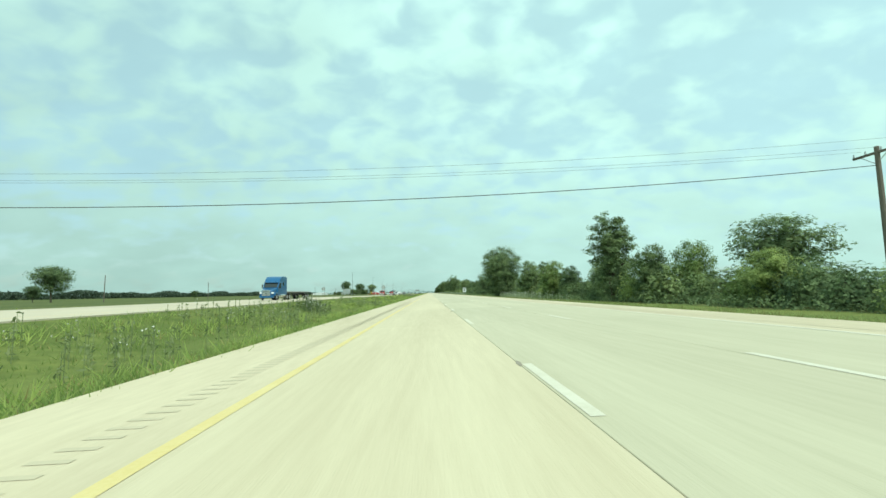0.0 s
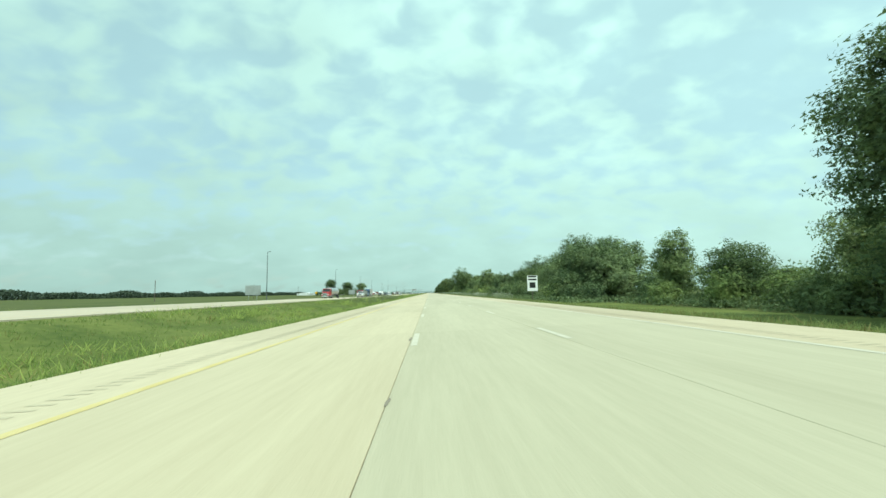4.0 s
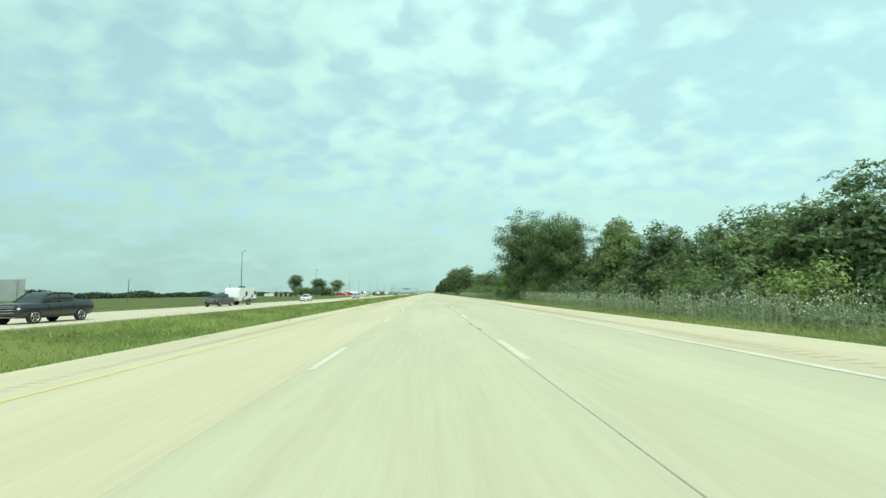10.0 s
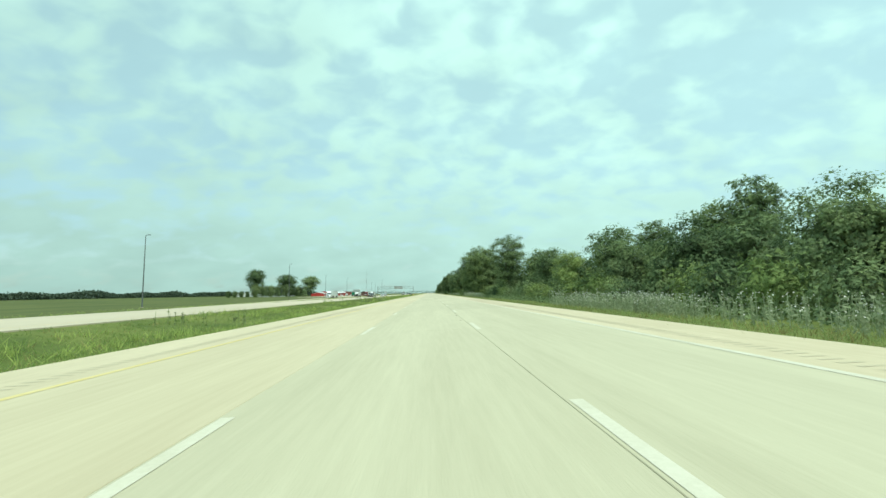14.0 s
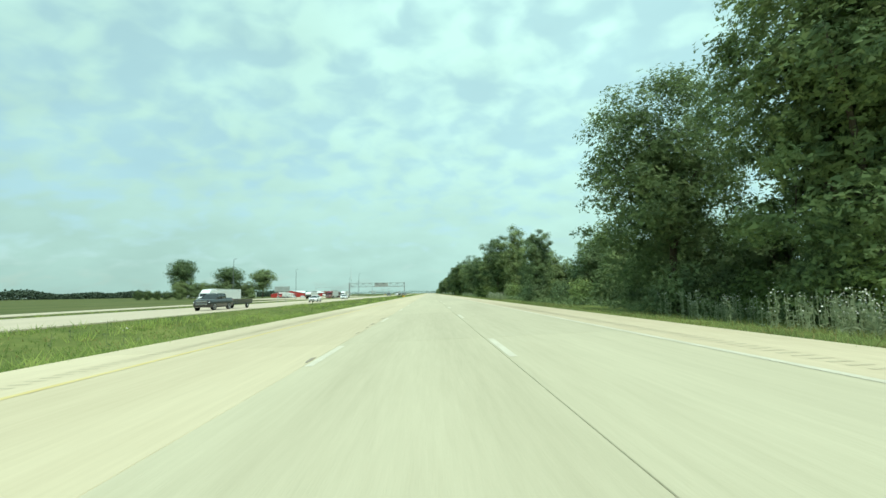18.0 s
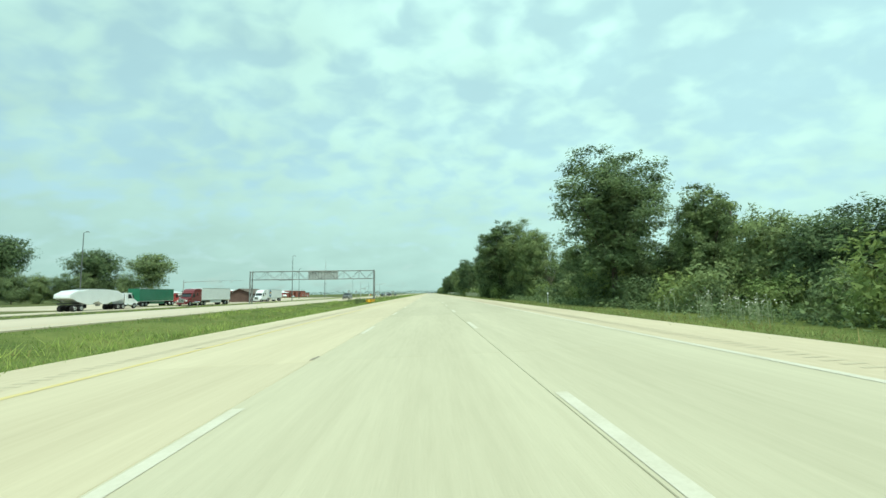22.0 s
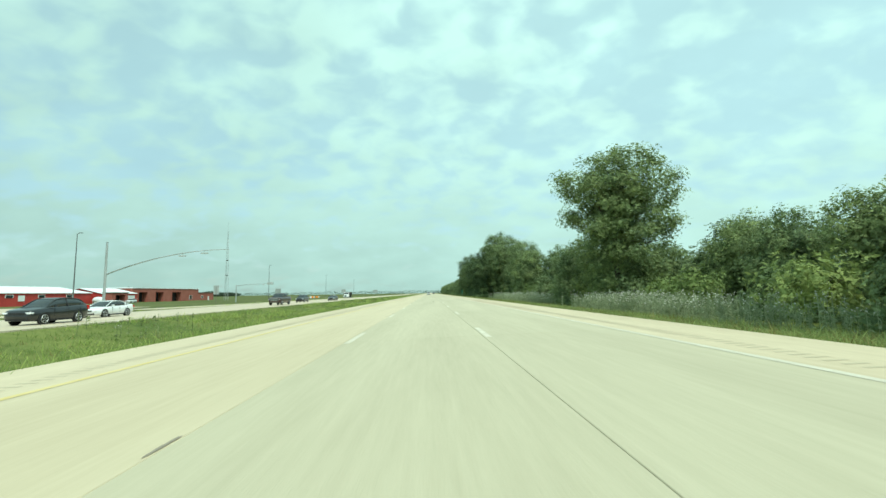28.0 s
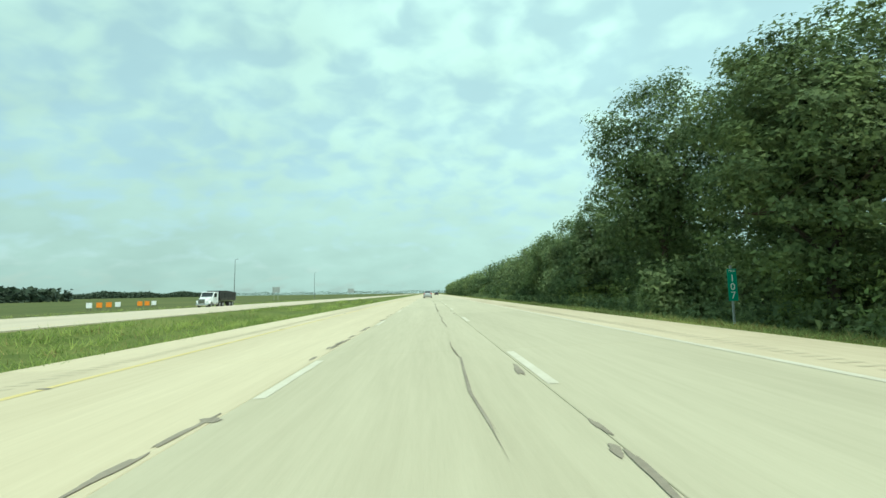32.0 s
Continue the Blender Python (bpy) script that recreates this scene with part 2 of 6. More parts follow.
CABLE = surface("weathered_cable", (0.05, 0.05, 0.052), (0.09, 0.09, 0.092), 0.6, big=1, fine=8)


def paint(name, c, rough=0.28, dirt=0.75):
    return surface(name, tuple(v * dirt for v in c), c, rough, big=0.8, fine=6, coat=0.5, spec=0.45)


P_WHITE = paint("white_paint", (0.78, 0.79, 0.79), dirt=0.9)
P_BLACK = paint("black_car_paint", (0.02, 0.021, 0.024))
P_GREY = paint("grey_car_paint", (0.12, 0.125, 0.13))
P_SILVER = paint("silver_car_paint", (0.42, 0.44, 0.45), dirt=0.9)
P_BLUE = paint("blue_truck_paint", (0.015, 0.105, 0.26))
P_NAVY = paint("dark_blue_truck_paint", (0.03, 0.07, 0.13))
P_RED = paint("red_truck_paint", (0.44, 0.03, 0.035))
P_MAROON = paint("maroon_truck_paint", (0.16, 0.012, 0.02))
P_BROWN = paint("dark_brown_car_paint", (0.045, 0.02, 0.02))
P_GREEN = paint("green_trailer_paint", (0.02, 0.15, 0.08), 0.45)
ALU = surface("polished_aluminium", (0.45, 0.46, 0.46), (0.62, 0.63, 0.63), 0.32, 0.85, big=0.7, fine=6)
BARN_RED = surface("red_metal_siding", (0.34, 0.035, 0.03), (0.46, 0.055, 0.045), 0.55, big=0.2, fine=3, stretch=(1, 1, 0.3))
BRICK_WALL = surface("red_brick_wall", (0.26, 0.085, 0.06), (0.36, 0.13, 0.10), 0.85, big=0.4, fine=6)
ROOF_WHITE = surface("white_metal_roof", (0.70, 0.71, 0.71), (0.84, 0.85, 0.85), 0.4, big=0.15, fine=2)
ROOF_BROWN = surface("brown_shingle_roof", (0.10, 0.08, 0.065), (0.17, 0.14, 0.115), 0.9, big=0.6, fine=8, bump=0.4)
WALL_BROWN = surface("brown_brick", (0.085, 0.05, 0.042), (0.135, 0.085, 0.07), 0.85, big=0.6, fine=9)
WALL_WHITE = surface("white_siding", (0.62, 0.63, 0.62), (0.76, 0.77, 0.76), 0.7, big=0.4, fine=5)
CRASH_YELLOW = surface("yellow_crash_barrels", (0.70, 0.36, 0.03), (0.82, 0.46, 0.05), 0.6, big=1.2, fine=9)


# ---- mesh helpers ----
def part(name, bm, material, parent=None, label="", smooth=False):
    me = bpy.data.meshes.new(name)
    bmesh.ops.recalc_face_normals(bm, faces=bm.faces)
    bm.to_mesh(me)
    bm.free()
    me.materials.append(material)
    if smooth:
        for p in me.polygons:
            p.use_smooth = True
    ob = new(name, me)
    if parent is not None:
        ob.parent = parent
    if label:
        ob["label"] = label
    return ob


def base(name, label, category, group="", kind="", at=None):
    ob = new(name)
    ob.empty_display_size = 0.3
    if at is not None:
        ob.matrix_world = at
    return tagged(ob, label, category, group, kind)


def box(bm, cx, cy, cz, sx, sy, sz, bevel=0.0):
    r = bmesh.ops.create_cube(bm, size=1.0, matrix=Matrix.LocRotScale((cx, cy, cz), None, (sx, sy, sz)))
    if bevel:
        edges = {e for v in r["verts"] for e in v.link_edges}
        bmesh.ops.bevel(bm, geom=list(edges), offset=bevel, segments=2, affect="EDGES", profile=0.7)
    return bm


def rod(bm, a, b, ra, rb=None, seg=8, caps=True):
    a, b = Vector(a), Vector(b)
    rb = ra if rb is None else rb
    d = b - a
    m = Matrix.Translation((a + b) / 2) @ d.to_track_quat("Z", "Y").to_matrix().to_4x4()
    bmesh.ops.create_cone(bm, cap_ends=caps, segments=seg, radius1=ra, radius2=rb, depth=d.length, matrix=m)
    return bm


def prism(bm, outline, x0, x1, bevel=0.0):
    """A side outline of (y, z) points, drawn out across x."""
    left = [bm.verts.new((x0, y, z)) for y, z in outline]
    right = [bm.verts.new((x1, y, z)) for y, z in outline]
    faces = [bm.faces.new(left), bm.faces.new(list(reversed(right)))]
    n = len(outline)
    for i in range(n):
        j = (i + 1) % n
        faces.append(bm.faces.new((left[j], left[i], right[i], right[j])))
    if bevel:
        edges = {e for f in faces for e in f.edges}
        bmesh.ops.bevel(bm, geom=list(edges), offset=bevel, segments=2, affect="EDGES", profile=0.7)
    return bm


def B():
    return bmesh.new()


def raw_mesh(name, verts, faces_per, material):
    """A mesh of loose faces that all have the same number of corners, from an array of corner places."""
    me = bpy.data.meshes.new(name)
    verts = np.asarray(verts, dtype=np.float32).reshape(-1, 3)
    n = len(verts)
    f = n // faces_per
    me.vertices.add(n)
    me.vertices.foreach_set("co", verts.ravel())
    me.loops.add(n)
    me.loops.foreach_set("vertex_index", np.arange(n, dtype=np.int32))
    me.polygons.add(f)
    me.polygons.foreach_set("loop_start", np.arange(0, n, faces_per, dtype=np.int32))
    me.update(calc_edges=True)
    me.materials.append(material)
    return me


def leaf_tris(rng, centres, out, size):
    """A pointed leaf spray at each centre, facing roughly outwards from its clump and upwards."""
    n = len(centres)
    up = rng.normal(size=(n, 3)) * 0.55 + out + np.array((0, 0, 0.45))
    up /= np.linalg.norm(up, axis=1, keepdims=True)
    u = np.cross(up, rng.normal(size=(n, 3)))
    u /= np.linalg.norm(u, axis=1, keepdims=True) + 1e-9
    v = np.cross(up, u)
    s = (size * rng.uniform(0.55, 1.4, size=n))[:, None]
    c = np.asarray(centres)
    q = np.empty((n, 3, 3))
    q[:, 0] = c + u * s * 0.85
    q[:, 1] = c - u * s * 0.45 + v * s * 0.55
    q[:, 2] = c - u * s * 0.45 - v * s * 0.55
    return q


def leaf_quads(rng, centres, size, flat=0.0, long=1.6):
    """A small kite-shaped leaf at each centre, turned at random."""
    n = len(centres)
    up = rng.normal(size=(n, 3)) + np.array((0, 0, flat))
    up /= np.linalg.norm(up, axis=1, keepdims=True)
    w = rng.normal(size=(n, 3))
    u = np.cross(up, w)
    u /= np.linalg.norm(u, axis=1, keepdims=True) + 1e-9
    v = np.cross(up, u)
    s = (size * rng.uniform(0.6, 1.35, size=n))[:, None]
    c = np.asarray(centres)
    q = np.empty((n, 4, 3))
    q[:, 0] = c - u * s * long * 0.5
    q[:, 1] = c + v * s * 0.5
    q[:, 2] = c + u * s * long * 0.5
    q[:, 3] = c - v * s * 0.5
    return q


# ---- ground, roads ----
Y0, Y1 = -260.0, 4300.0
CROSS = 0.03


def far_level(y):
    """Height of the far carriageway, which rises over the near one at the start of the drive."""
    return float(np.interp(y, (-260, 40, 90, 140, 260, 380, 500), (0.10, 0.15, 0.28, 0.20, 0.0, -0.36, -0.42)))


def far_fall(y):
    """Crossfall of the far carriageway, away from the median."""
    return float(np.interp(y, (0, 300, 700, 1200), (0.0, 0.006, 0.016, 0.019)))


def ground_z(x, y=2000.0):
    xs = (-3000, -400, -120, -46, -42, -39.5, -38.2, -21.2, -20.2, -17.8, -15.2, -12.5, -9.6, -8.7, 7.5, 8.6, 10.5, 14.0, 20.0, 60, 3000)
    zs = (-1.6, -1.4, -1.2, -1.05, -1.05, -0.62, -0.42, -0.47, -0.53, -0.85, -1.1, -1.1, -0.55, -0.42, 0.08, 0.14, -0.05, -0.45, -0.5, -0.5, -0.6)
    lift = (far_level(y) + 0.42) * float(np.interp(x, (-900, -200, -21.2, -14.5), (0.4, 1, 1, 0)))
    dip = 17 * far_fall(y) * float(np.interp(x, (-46, -38.2, -21.2), (0, 1, 0)))
    return float(np.interp(x, xs, zs)) + lift - dip


def ground_sheet():
    xs = [-3000, -1200, -500, -250, -120, -80, -60, -50, -46, -43.5, -42, -40.5, -39.3, -38.2, -30, -21.2, -20.2, -19.2, -17.5, -15.2, -13.5, -12, -10.8,
          -9.6, -8.7, -4, 0, 4, 7.5, 8.2, 9.2, 10.5, 12, 14, 17, 22, 30, 60, 120, 300, 900, 3000]
    ys = [Y0 + 8.0 * i for i in range(200)]
    ys += [ys[-1] + 40 * i for i in range(1, 30)] + [2800, 3300, Y1]
    rng = np.random.default_rng(3)
    bm = B()
    grid = []
    for y in ys:
        row = []
        for x in xs:
            soft = 0.0 if (-39.4 < x < -21 or -8.8 < x < 7.6) else 0.06
            row.append(bm.verts.new((x, y, ground_z(x, y) + float(rng.normal(0, soft)))))
        grid.append(row)
    for a, b in zip(grid, grid[1:]):
        for i in range(len(xs) - 1):
            bm.faces.new((a[i], a[i + 1], b[i + 1], b[i]))
    for f in bm.faces:
        if not -39.3 < f.calc_center_median().x < 25:
            f.material_index = 1
    ob = part("ground", bm, EARTH, smooth=True)
    ob.data.materials.append(FIELD)
    return tagged(ob, "flat green and straw-coloured roadside grassland", "ground", kind="structure")


ground_sheet()


def strip_z(x):
    """Height of the near carriageway, which falls towards the median."""
    return CROSS * x


ROAD_A, ROAD_B = -90.0, 1470.0
LANE_EDGES = (-5.95, -2.25, 1.45, 5.15)
INNER, OUTER = -8.6, 7.45
road = base("road", "pale concrete three-lane carriageway with open joints", "road", kind="structure")


def slab_mesh(name, width, length, material):
    bm = B()
    box(bm, 0, 0, -0.12, width, length, 0.24)
    top = [e for e in bm.edges if all(v.co.z > -0.01 for v in e.verts)]
    bmesh.ops.bevel(bm, geom=top, offset=0.006, segments=1, affect="EDGES")
    bmesh.ops.recalc_face_normals(bm, faces=bm.faces)
    me = bpy.data.meshes.new(name)
    bm.to_mesh(me)
    bm.free()
    me.materials.append(material)
    return me


def lay(name, mesh, x, y, parent, slope=CROSS, z=None):
    ob = new(name, mesh)
    ob.parent = parent
    ob.matrix_world = pose(x, y, strip_z(x) if z is None else z, 0, -math.degrees(math.atan(slope)), 0)
    return ob


def road_bed():
    bm = B()
    for xa, xb, name in ((INNER - 0.05, OUTER + 0.05, 0),):
        v = [bm.verts.new(p) for p in ((xa, ROAD_A, strip_z(xa) - 0.03), (xb, ROAD_A, strip_z(xb) - 0.03), (xb, ROAD_B + 1400, strip_z(xb) - 0.03), (xa, ROAD_B + 1400, strip_z(xa) - 0.03))]
        bm.faces.new(v)
    part("joint_filler", bm, JOINT, road)


road_bed()


def markings():
    def strips(name, rows, material, label=""):
        for x, ya, yb, w in rows:
            bm = B()
            za = strip_z(x) + 0.005
            v = [bm.verts.new(p) for p in ((x - w / 2, ya, za - w / 2 * CROSS), (x + w / 2, ya, za + w / 2 * CROSS), (x + w / 2, yb, za + w / 2 * CROSS), (x - w / 2, yb, za - w / 2 * CROSS))]
            bm.faces.new(v)
            part(name, bm, material, road, label)

    step = (ROAD_B - ROAD_A) / 12
    strips("edge_line", [(-5.95, ROAD_A + i * step, ROAD_A + (i + 1) * step, 0.17) for i in range(12)], YELLOW_LINE, "worn yellow edge line")
    strips("edge_line", [(5.15, ROAD_A + i * step, ROAD_A + (i + 1) * step, 0.15) for i in range(12)], WHITE_LINE, "worn white edge line")
    dash = bpy.data.meshes.new("lane_dash")
    bm = B()
    w, l = 0.15, 3.05
    bm.faces.new([bm.verts.new(p) for p in ((-w / 2, 0, 0), (w / 2, 0, 0), (w / 2, l, 0), (-w / 2, l, 0))])
    bm.to_mesh(dash)
    bm.free()
    dash.materials.append(WHITE_LINE)
    n = int((ROAD_B - ROAD_A) / 12.2)
    for x in (-2.13, 1.57):
        for i in range(n):
            lay("lane_dash", dash, x, ROAD_A + 8.85 + 12.19 * i, road, z=strip_z(x) + 0.005)


markings()


def rumble_strips():
    """Painted shade of milled grooves in both shoulders, far too many to count."""
    for x, w in ((-6.75, 0.36), (5.85, 0.36)):
        y = np.arange(-20, 1260, 0.30)
        q = np.empty((len(y), 4, 3))
        for k, (dx, dy) in enumerate(((-w / 2, 0), (w / 2, 0), (w / 2, 0.09), (-w / 2, 0.09))):
            q[:, k, 0], q[:, k, 1], q[:, k, 2] = x + dx, y + dy, strip_z(x) + dx * CROSS + 0.004
        ob = new("rumble_strip", raw_mesh("rumble_strip", q, 4, RUMBLE))
        ob.parent = road
        tagged(ob, "flat bars painted as the shade in milled rumble grooves", kind="stuff")


# flat bars in a duller tone carry the shade of the grooves
RUMBLE = surface("painted_groove_shade", (0.455, 0.392, 0.275), (0.515, 0.445, 0.312), 0.9, big=0.5, fine=10)
rumble_strips()


def patches():
    """Broken slab corners and tar-filled cracks beside the lane joints."""
    rng = np.random.default_rng(11)
    for i in range(330):
        y = rng.uniform(-40, 1400) if i < 190 else rng.choice((rng.uniform(20, 75), rng.uniform(230, 330), rng.uniform(1030, 1220)))
        x = rng.choice((-2.28, 1.42, -6.05, -8.1, -2.3, 1.4, -2.3, 1.4)) + rng.normal(0, 0.05)
        a, b = rng.uniform(0.03, 0.08), rng.uniform(0.15, 0.6)
        if rng.random() < 0.35:
            a, b = rng.uniform(0.08, 0.18), rng.uniform(0.05, 0.12)
        bm = B()
        k = 16
        pts = []
        for j in range(k):
            ang = 2 * math.pi * j / k
            r = 0.8 + 0.22 * math.sin(2 * ang + i) + 0.12 * math.sin(5 * ang + 2 * i) + rng.uniform(-0.08, 0.08)
            px, py = x + a * r * math.cos(ang), y + b * r * math.sin(ang)
            pts.append(bm.verts.new((px, py, strip_z(px) + 0.007)))
        bm.faces.new(pts)
        part("tar_patch", bm, TAR, road, "dark tar-filled broken joint")


patches()


def sealed_cracks():
    """Runs of broken, sealed spots along the lane joints and a few long sealed cracks in the middle lane."""
    rng = np.random.default_rng(17)
    runs = ((-2.34, 205, 345, 46), (1.38, 300, 352, 16), (-2.34, 25, 70, 14), (-2.34, 1030, 1210, 44), (1.38, 1050, 1200, 26), (-2.34, 410, 470, 12), (-2.34, 600, 660, 14))
    spots = [(x + rng.normal(0, 0.04), rng.uniform(ya, yb), rng.uniform(0.035, 0.075), rng.uniform(0.2, 0.7)) for x, ya, yb, n in runs for _ in range(n)]
    spots += [(0.55 + rng.normal(0, 0.05), 1036 + 13 * i, 0.022, rng.uniform(4.0, 6.0)) for i in range(12)]
    for i, (x, y, a, b) in enumerate(spots):
        bm = B()
        pts = []
        for j in range(18):
            ang = 2 * math.pi * j / 18
            r = 0.85 + 0.2 * math.sin(3 * ang + i) + rng.uniform(-0.15, 0.15)
            px, py = x + a * r * math.cos(ang) + 0.05 * math.sin(1.3 * b * math.sin(ang)), y + b * r * math.sin(ang)
            pts.append(bm.verts.new((px, py, strip_z(px) + 0.009)))
        bm.faces.new(pts)
        part("sealed_crack", bm, TAR, road, "dark sealed crack")


sealed_cracks()


def far_carriageway():
    r = base("road_far", "pale worn concrete carriageway beyond the grassy median", "road", kind="structure")
    def level(x, y):
        return far_level(y) + 0.03 + far_fall(y) * (x + 21.2)

    cuts = [-260, -120, -20, 40, 65, 90, 115, 140, 180, 220, 260, 320, 380, 440, 500] + [500 + 220 * i for i in range(1, 11)]
    for ya, yb in zip(cuts, cuts[1:]):
        bm = B()
        vs = [[bm.verts.new((x, y, level(x, y) - d)) for x, d in ((-38.2, 0), (-21.2, 0), (-21.2, 0.3), (-38.2, 0.3))] for y in (ya, yb - 0.02)]
        for k in range(4):
            bm.faces.new((vs[0][k], vs[0][(k + 1) % 4], vs[1][(k + 1) % 4], vs[1][k]))
        bm.faces.new(vs[0])
        bm.faces.new(list(reversed(vs[1])))
        part("pavement_slab", bm, OLD_PAVE, r)
        for x, w, mat, lab in ((-23.6, 0.16, YELLOW_LINE, "worn yellow edge line"), (-35.0, 0.15, WHITE_LINE, "worn white edge line")):
            bm = B()
            bm.faces.new([bm.verts.new((px, py, level(px, py) + 0.006)) for px, py in ((x - w / 2, ya), (x + w / 2, ya), (x + w / 2, yb), (x - w / 2, yb))])
            part("edge_line", bm, mat, r, lab)
    for k in range(130):
        for x in (-27.3, -31.1):
            y = -120 + 12.2 * k
            bm = B()
            bm.faces.new([bm.verts.new((px, py, level(px, py) + 0.008)) for px, py in ((x - 0.07, y), (x + 0.07, y), (x + 0.07, y + 3), (x - 0.07, y + 3))])
            part("lane_dash", bm, WHITE_LINE, r)
    # the slip road of the weigh station
    s = base("road_slip", "narrow pale slip road of the weigh station", "road", kind="structure")
    line = [(-38.5, 480), (-41, 540), (-47, 610), (-54.5, 680), (-57.6, 740), (-58, 790), (-56.5, 840), (-56, 900), (-56, 980), (-51, 1050), (-46, 1110), (-43.5, 1160), (-42, 1210), (-40, 1270), (-38.4, 1330)]
    for (xa, ya), (xb, yb) in zip(line, line[1:]):
        bm = B()
        out = [(xa - 3.2, ya), (xa + 3.2, ya), (xb + 3.2, yb), (xb - 3.2, yb)]
        top = [bm.verts.new((x, y, -0.99)) for x, y in out]
        low = [bm.verts.new((x, y, -1.25)) for x, y in out]
        bm.faces.new(top)
        for k in range(4):
            bm.faces.new((top[k], top[(k + 1) % 4], low[(k + 1) % 4], low[k]))
        part("pavement_slab", bm, OLD_PAVE, s)
    bm = B()
    box(bm, -85, 966, -1.165, 46, 228, 0.3)
    tagged(part("pavement_yard", bm, OLD_PAVE), "pale concrete yard of the weigh station", "pavement", kind="structure")


far_carriageway()


# ---- trees ----
def tree_model(seed, height, radius, crown_from, leaf_mat, n_leaf, leaf, clumps=120, name="tree", gaps=0.25, stem=True, heart=0.5, wide_at=0.48, skirt=4.0, limbs=6, peak=2.2):
    """A forked trunk with limbs under a lobed crown. The crown is a skin of many leafy clumps over a heart of shaded leaves. Returns its Empty."""
    rng = np.random.default_rng(seed)
    root = base(name, "", "")
    root["size"] = (radius, height)
    z0 = crown_from * height
    deep = height - z0
    # lobes: directions in which the crown swells
    k = 13
    lobes = rng.normal(size=(k, 3)) * (1, 1, 0.8) + (0, 0, 0.3)
    lobes /= np.linalg.norm(lobes, axis=1, keepdims=True)
    swell = rng.uniform(0.55, 1.0, k)

    def crown_point(d, f):
        """The point of the crown along the unit directions d, at the share f of its skin."""
        near = np.max(np.exp(-((1 - d @ lobes.T) / 0.10)) * swell, axis=1)
        out = (0.62 + 0.38 * near) * f
        up = d[:, 2]
        z = z0 + deep * np.where(up > 0, wide_at + (1 - wide_at) * up * (0.35 * out + 0.65 * f), wide_at + wide_at * up * np.minimum(1.0, f + 0.12))
        flat = np.sqrt(np.maximum(0.0, 1 - np.abs(up) ** np.where(up > 0, peak, skirt)))
        level = d[:, :2] / (np.linalg.norm(d[:, :2], axis=1, keepdims=True) + 1e-6)
        return np.concatenate((level * (flat * out * radius)[:, None], z[:, None]), 1)

    def ways(n):
        d = rng.normal(size=(n, 3))
        return d / np.linalg.norm(d, axis=1, keepdims=True)

    i = np.arange(clumps)
    up = 1 - 2 * (i + 0.5) / clumps
    turn_by = i * 2.39996 + rng.normal(0, 0.25, clumps)
    d = np.stack((np.cos(turn_by) * np.sqrt(1 - up ** 2), np.sin(turn_by) * np.sqrt(1 - up ** 2), up), 1)
    d += rng.normal(0, 0.12, d.shape)
    d /= np.linalg.norm(d, axis=1, keepdims=True)
    f = rng.uniform(0.70, 0.93, clumps)
    deeper = rng.random(clumps) < gaps
    f[deeper] *= rng.uniform(0.45, 0.8, deeper.sum())
    c = crown_point(d, f)
    size = radius * rng.uniform(0.15, 0.27, clumps) * np.sqrt(110 / clumps)
    if stem:
        bm = B()
        r0 = height * 0.019
        fork = Vector((rng.normal(0, 0.03) * height, rng.normal(0, 0.03) * height, z0 + deep * 0.22))
        rod(bm, (0, 0, -0.6), fork, r0, r0 * 0.72, 8, False)
        for j in range(limbs):
            tip = Vector(crown_point(lobes[j:j + 1] * (1, 1, 1), 0.72)[0])
            tip.z = max(tip.z, fork.z + 0.12 * height)
            mid = fork.lerp(tip, 0.5) + Vector((0, 0, 0.06 * height))
            rod(bm, fork, mid, r0 * 0.5, r0 * 0.3, 6, False)
            rod(bm, mid, tip, r0 * 0.3, r0 * 0.08, 5, False)
            for q in c[rng.integers(0, clumps, 3 + limbs)]:
                q = Vector(q)
                if (q - mid).length < 0.75 * radius:
                    rod(bm, mid.lerp(tip, rng.uniform(0, 0.8)), q, r0 * 0.12, r0 * 0.03, 4, False)
        part("trunk", bm, BARK, root, "rough grey-brown bark")
    share = size ** 2 / (size ** 2).sum()
    pick = rng.choice(clumps, n_leaf, p=share)
    w = ways(n_leaf)
    skin = rng.uniform(0.12, 1.0, n_leaf) ** 0.55
    p = c[pick] + w * (skin * size[pick])[:, None] * (1.1, 1.1, 0.85)
    tris = [leaf_tris(rng, p, w * 0.5 + d[pick] * 0.7, leaf)]
    # each clump has a closed middle
    n = int(n_leaf * 0.22)
    pick = rng.choice(clumps, n, p=share)
    w = ways(n)
    p = c[pick] + w * (rng.uniform(0, 0.6, n) * size[pick])[:, None]
    tris.append(leaf_tris(rng, p, w * 0.4 + d[pick] * 0.6, leaf * 1.25))
    n = int(n_leaf * 0.24 * heart)
    w = ways(n)
    p = crown_point(w, rng.uniform(0.02, 0.46, n) ** 0.6)
    tris.append(leaf_tris(rng, p, w, leaf * 1.7))
    tris = np.concatenate(tris)
    # the finished crown fills its height and radius
    reach = np.percentile(np.hypot(tris[:, :, 0], tris[:, :, 1]).max(axis=1), 97.5)
    tris[:, :, :2] *= radius / reach
    tris[:, :, 2] *= height / np.percentile(tris[:, :, 2].max(axis=1), 99.4)
    tris = tris[tris[:, :, 2].min(axis=1) > 0.02]
    ob = new("crown", raw_mesh("crown", tris, 3, leaf_mat))
    ob.parent = root
    return root


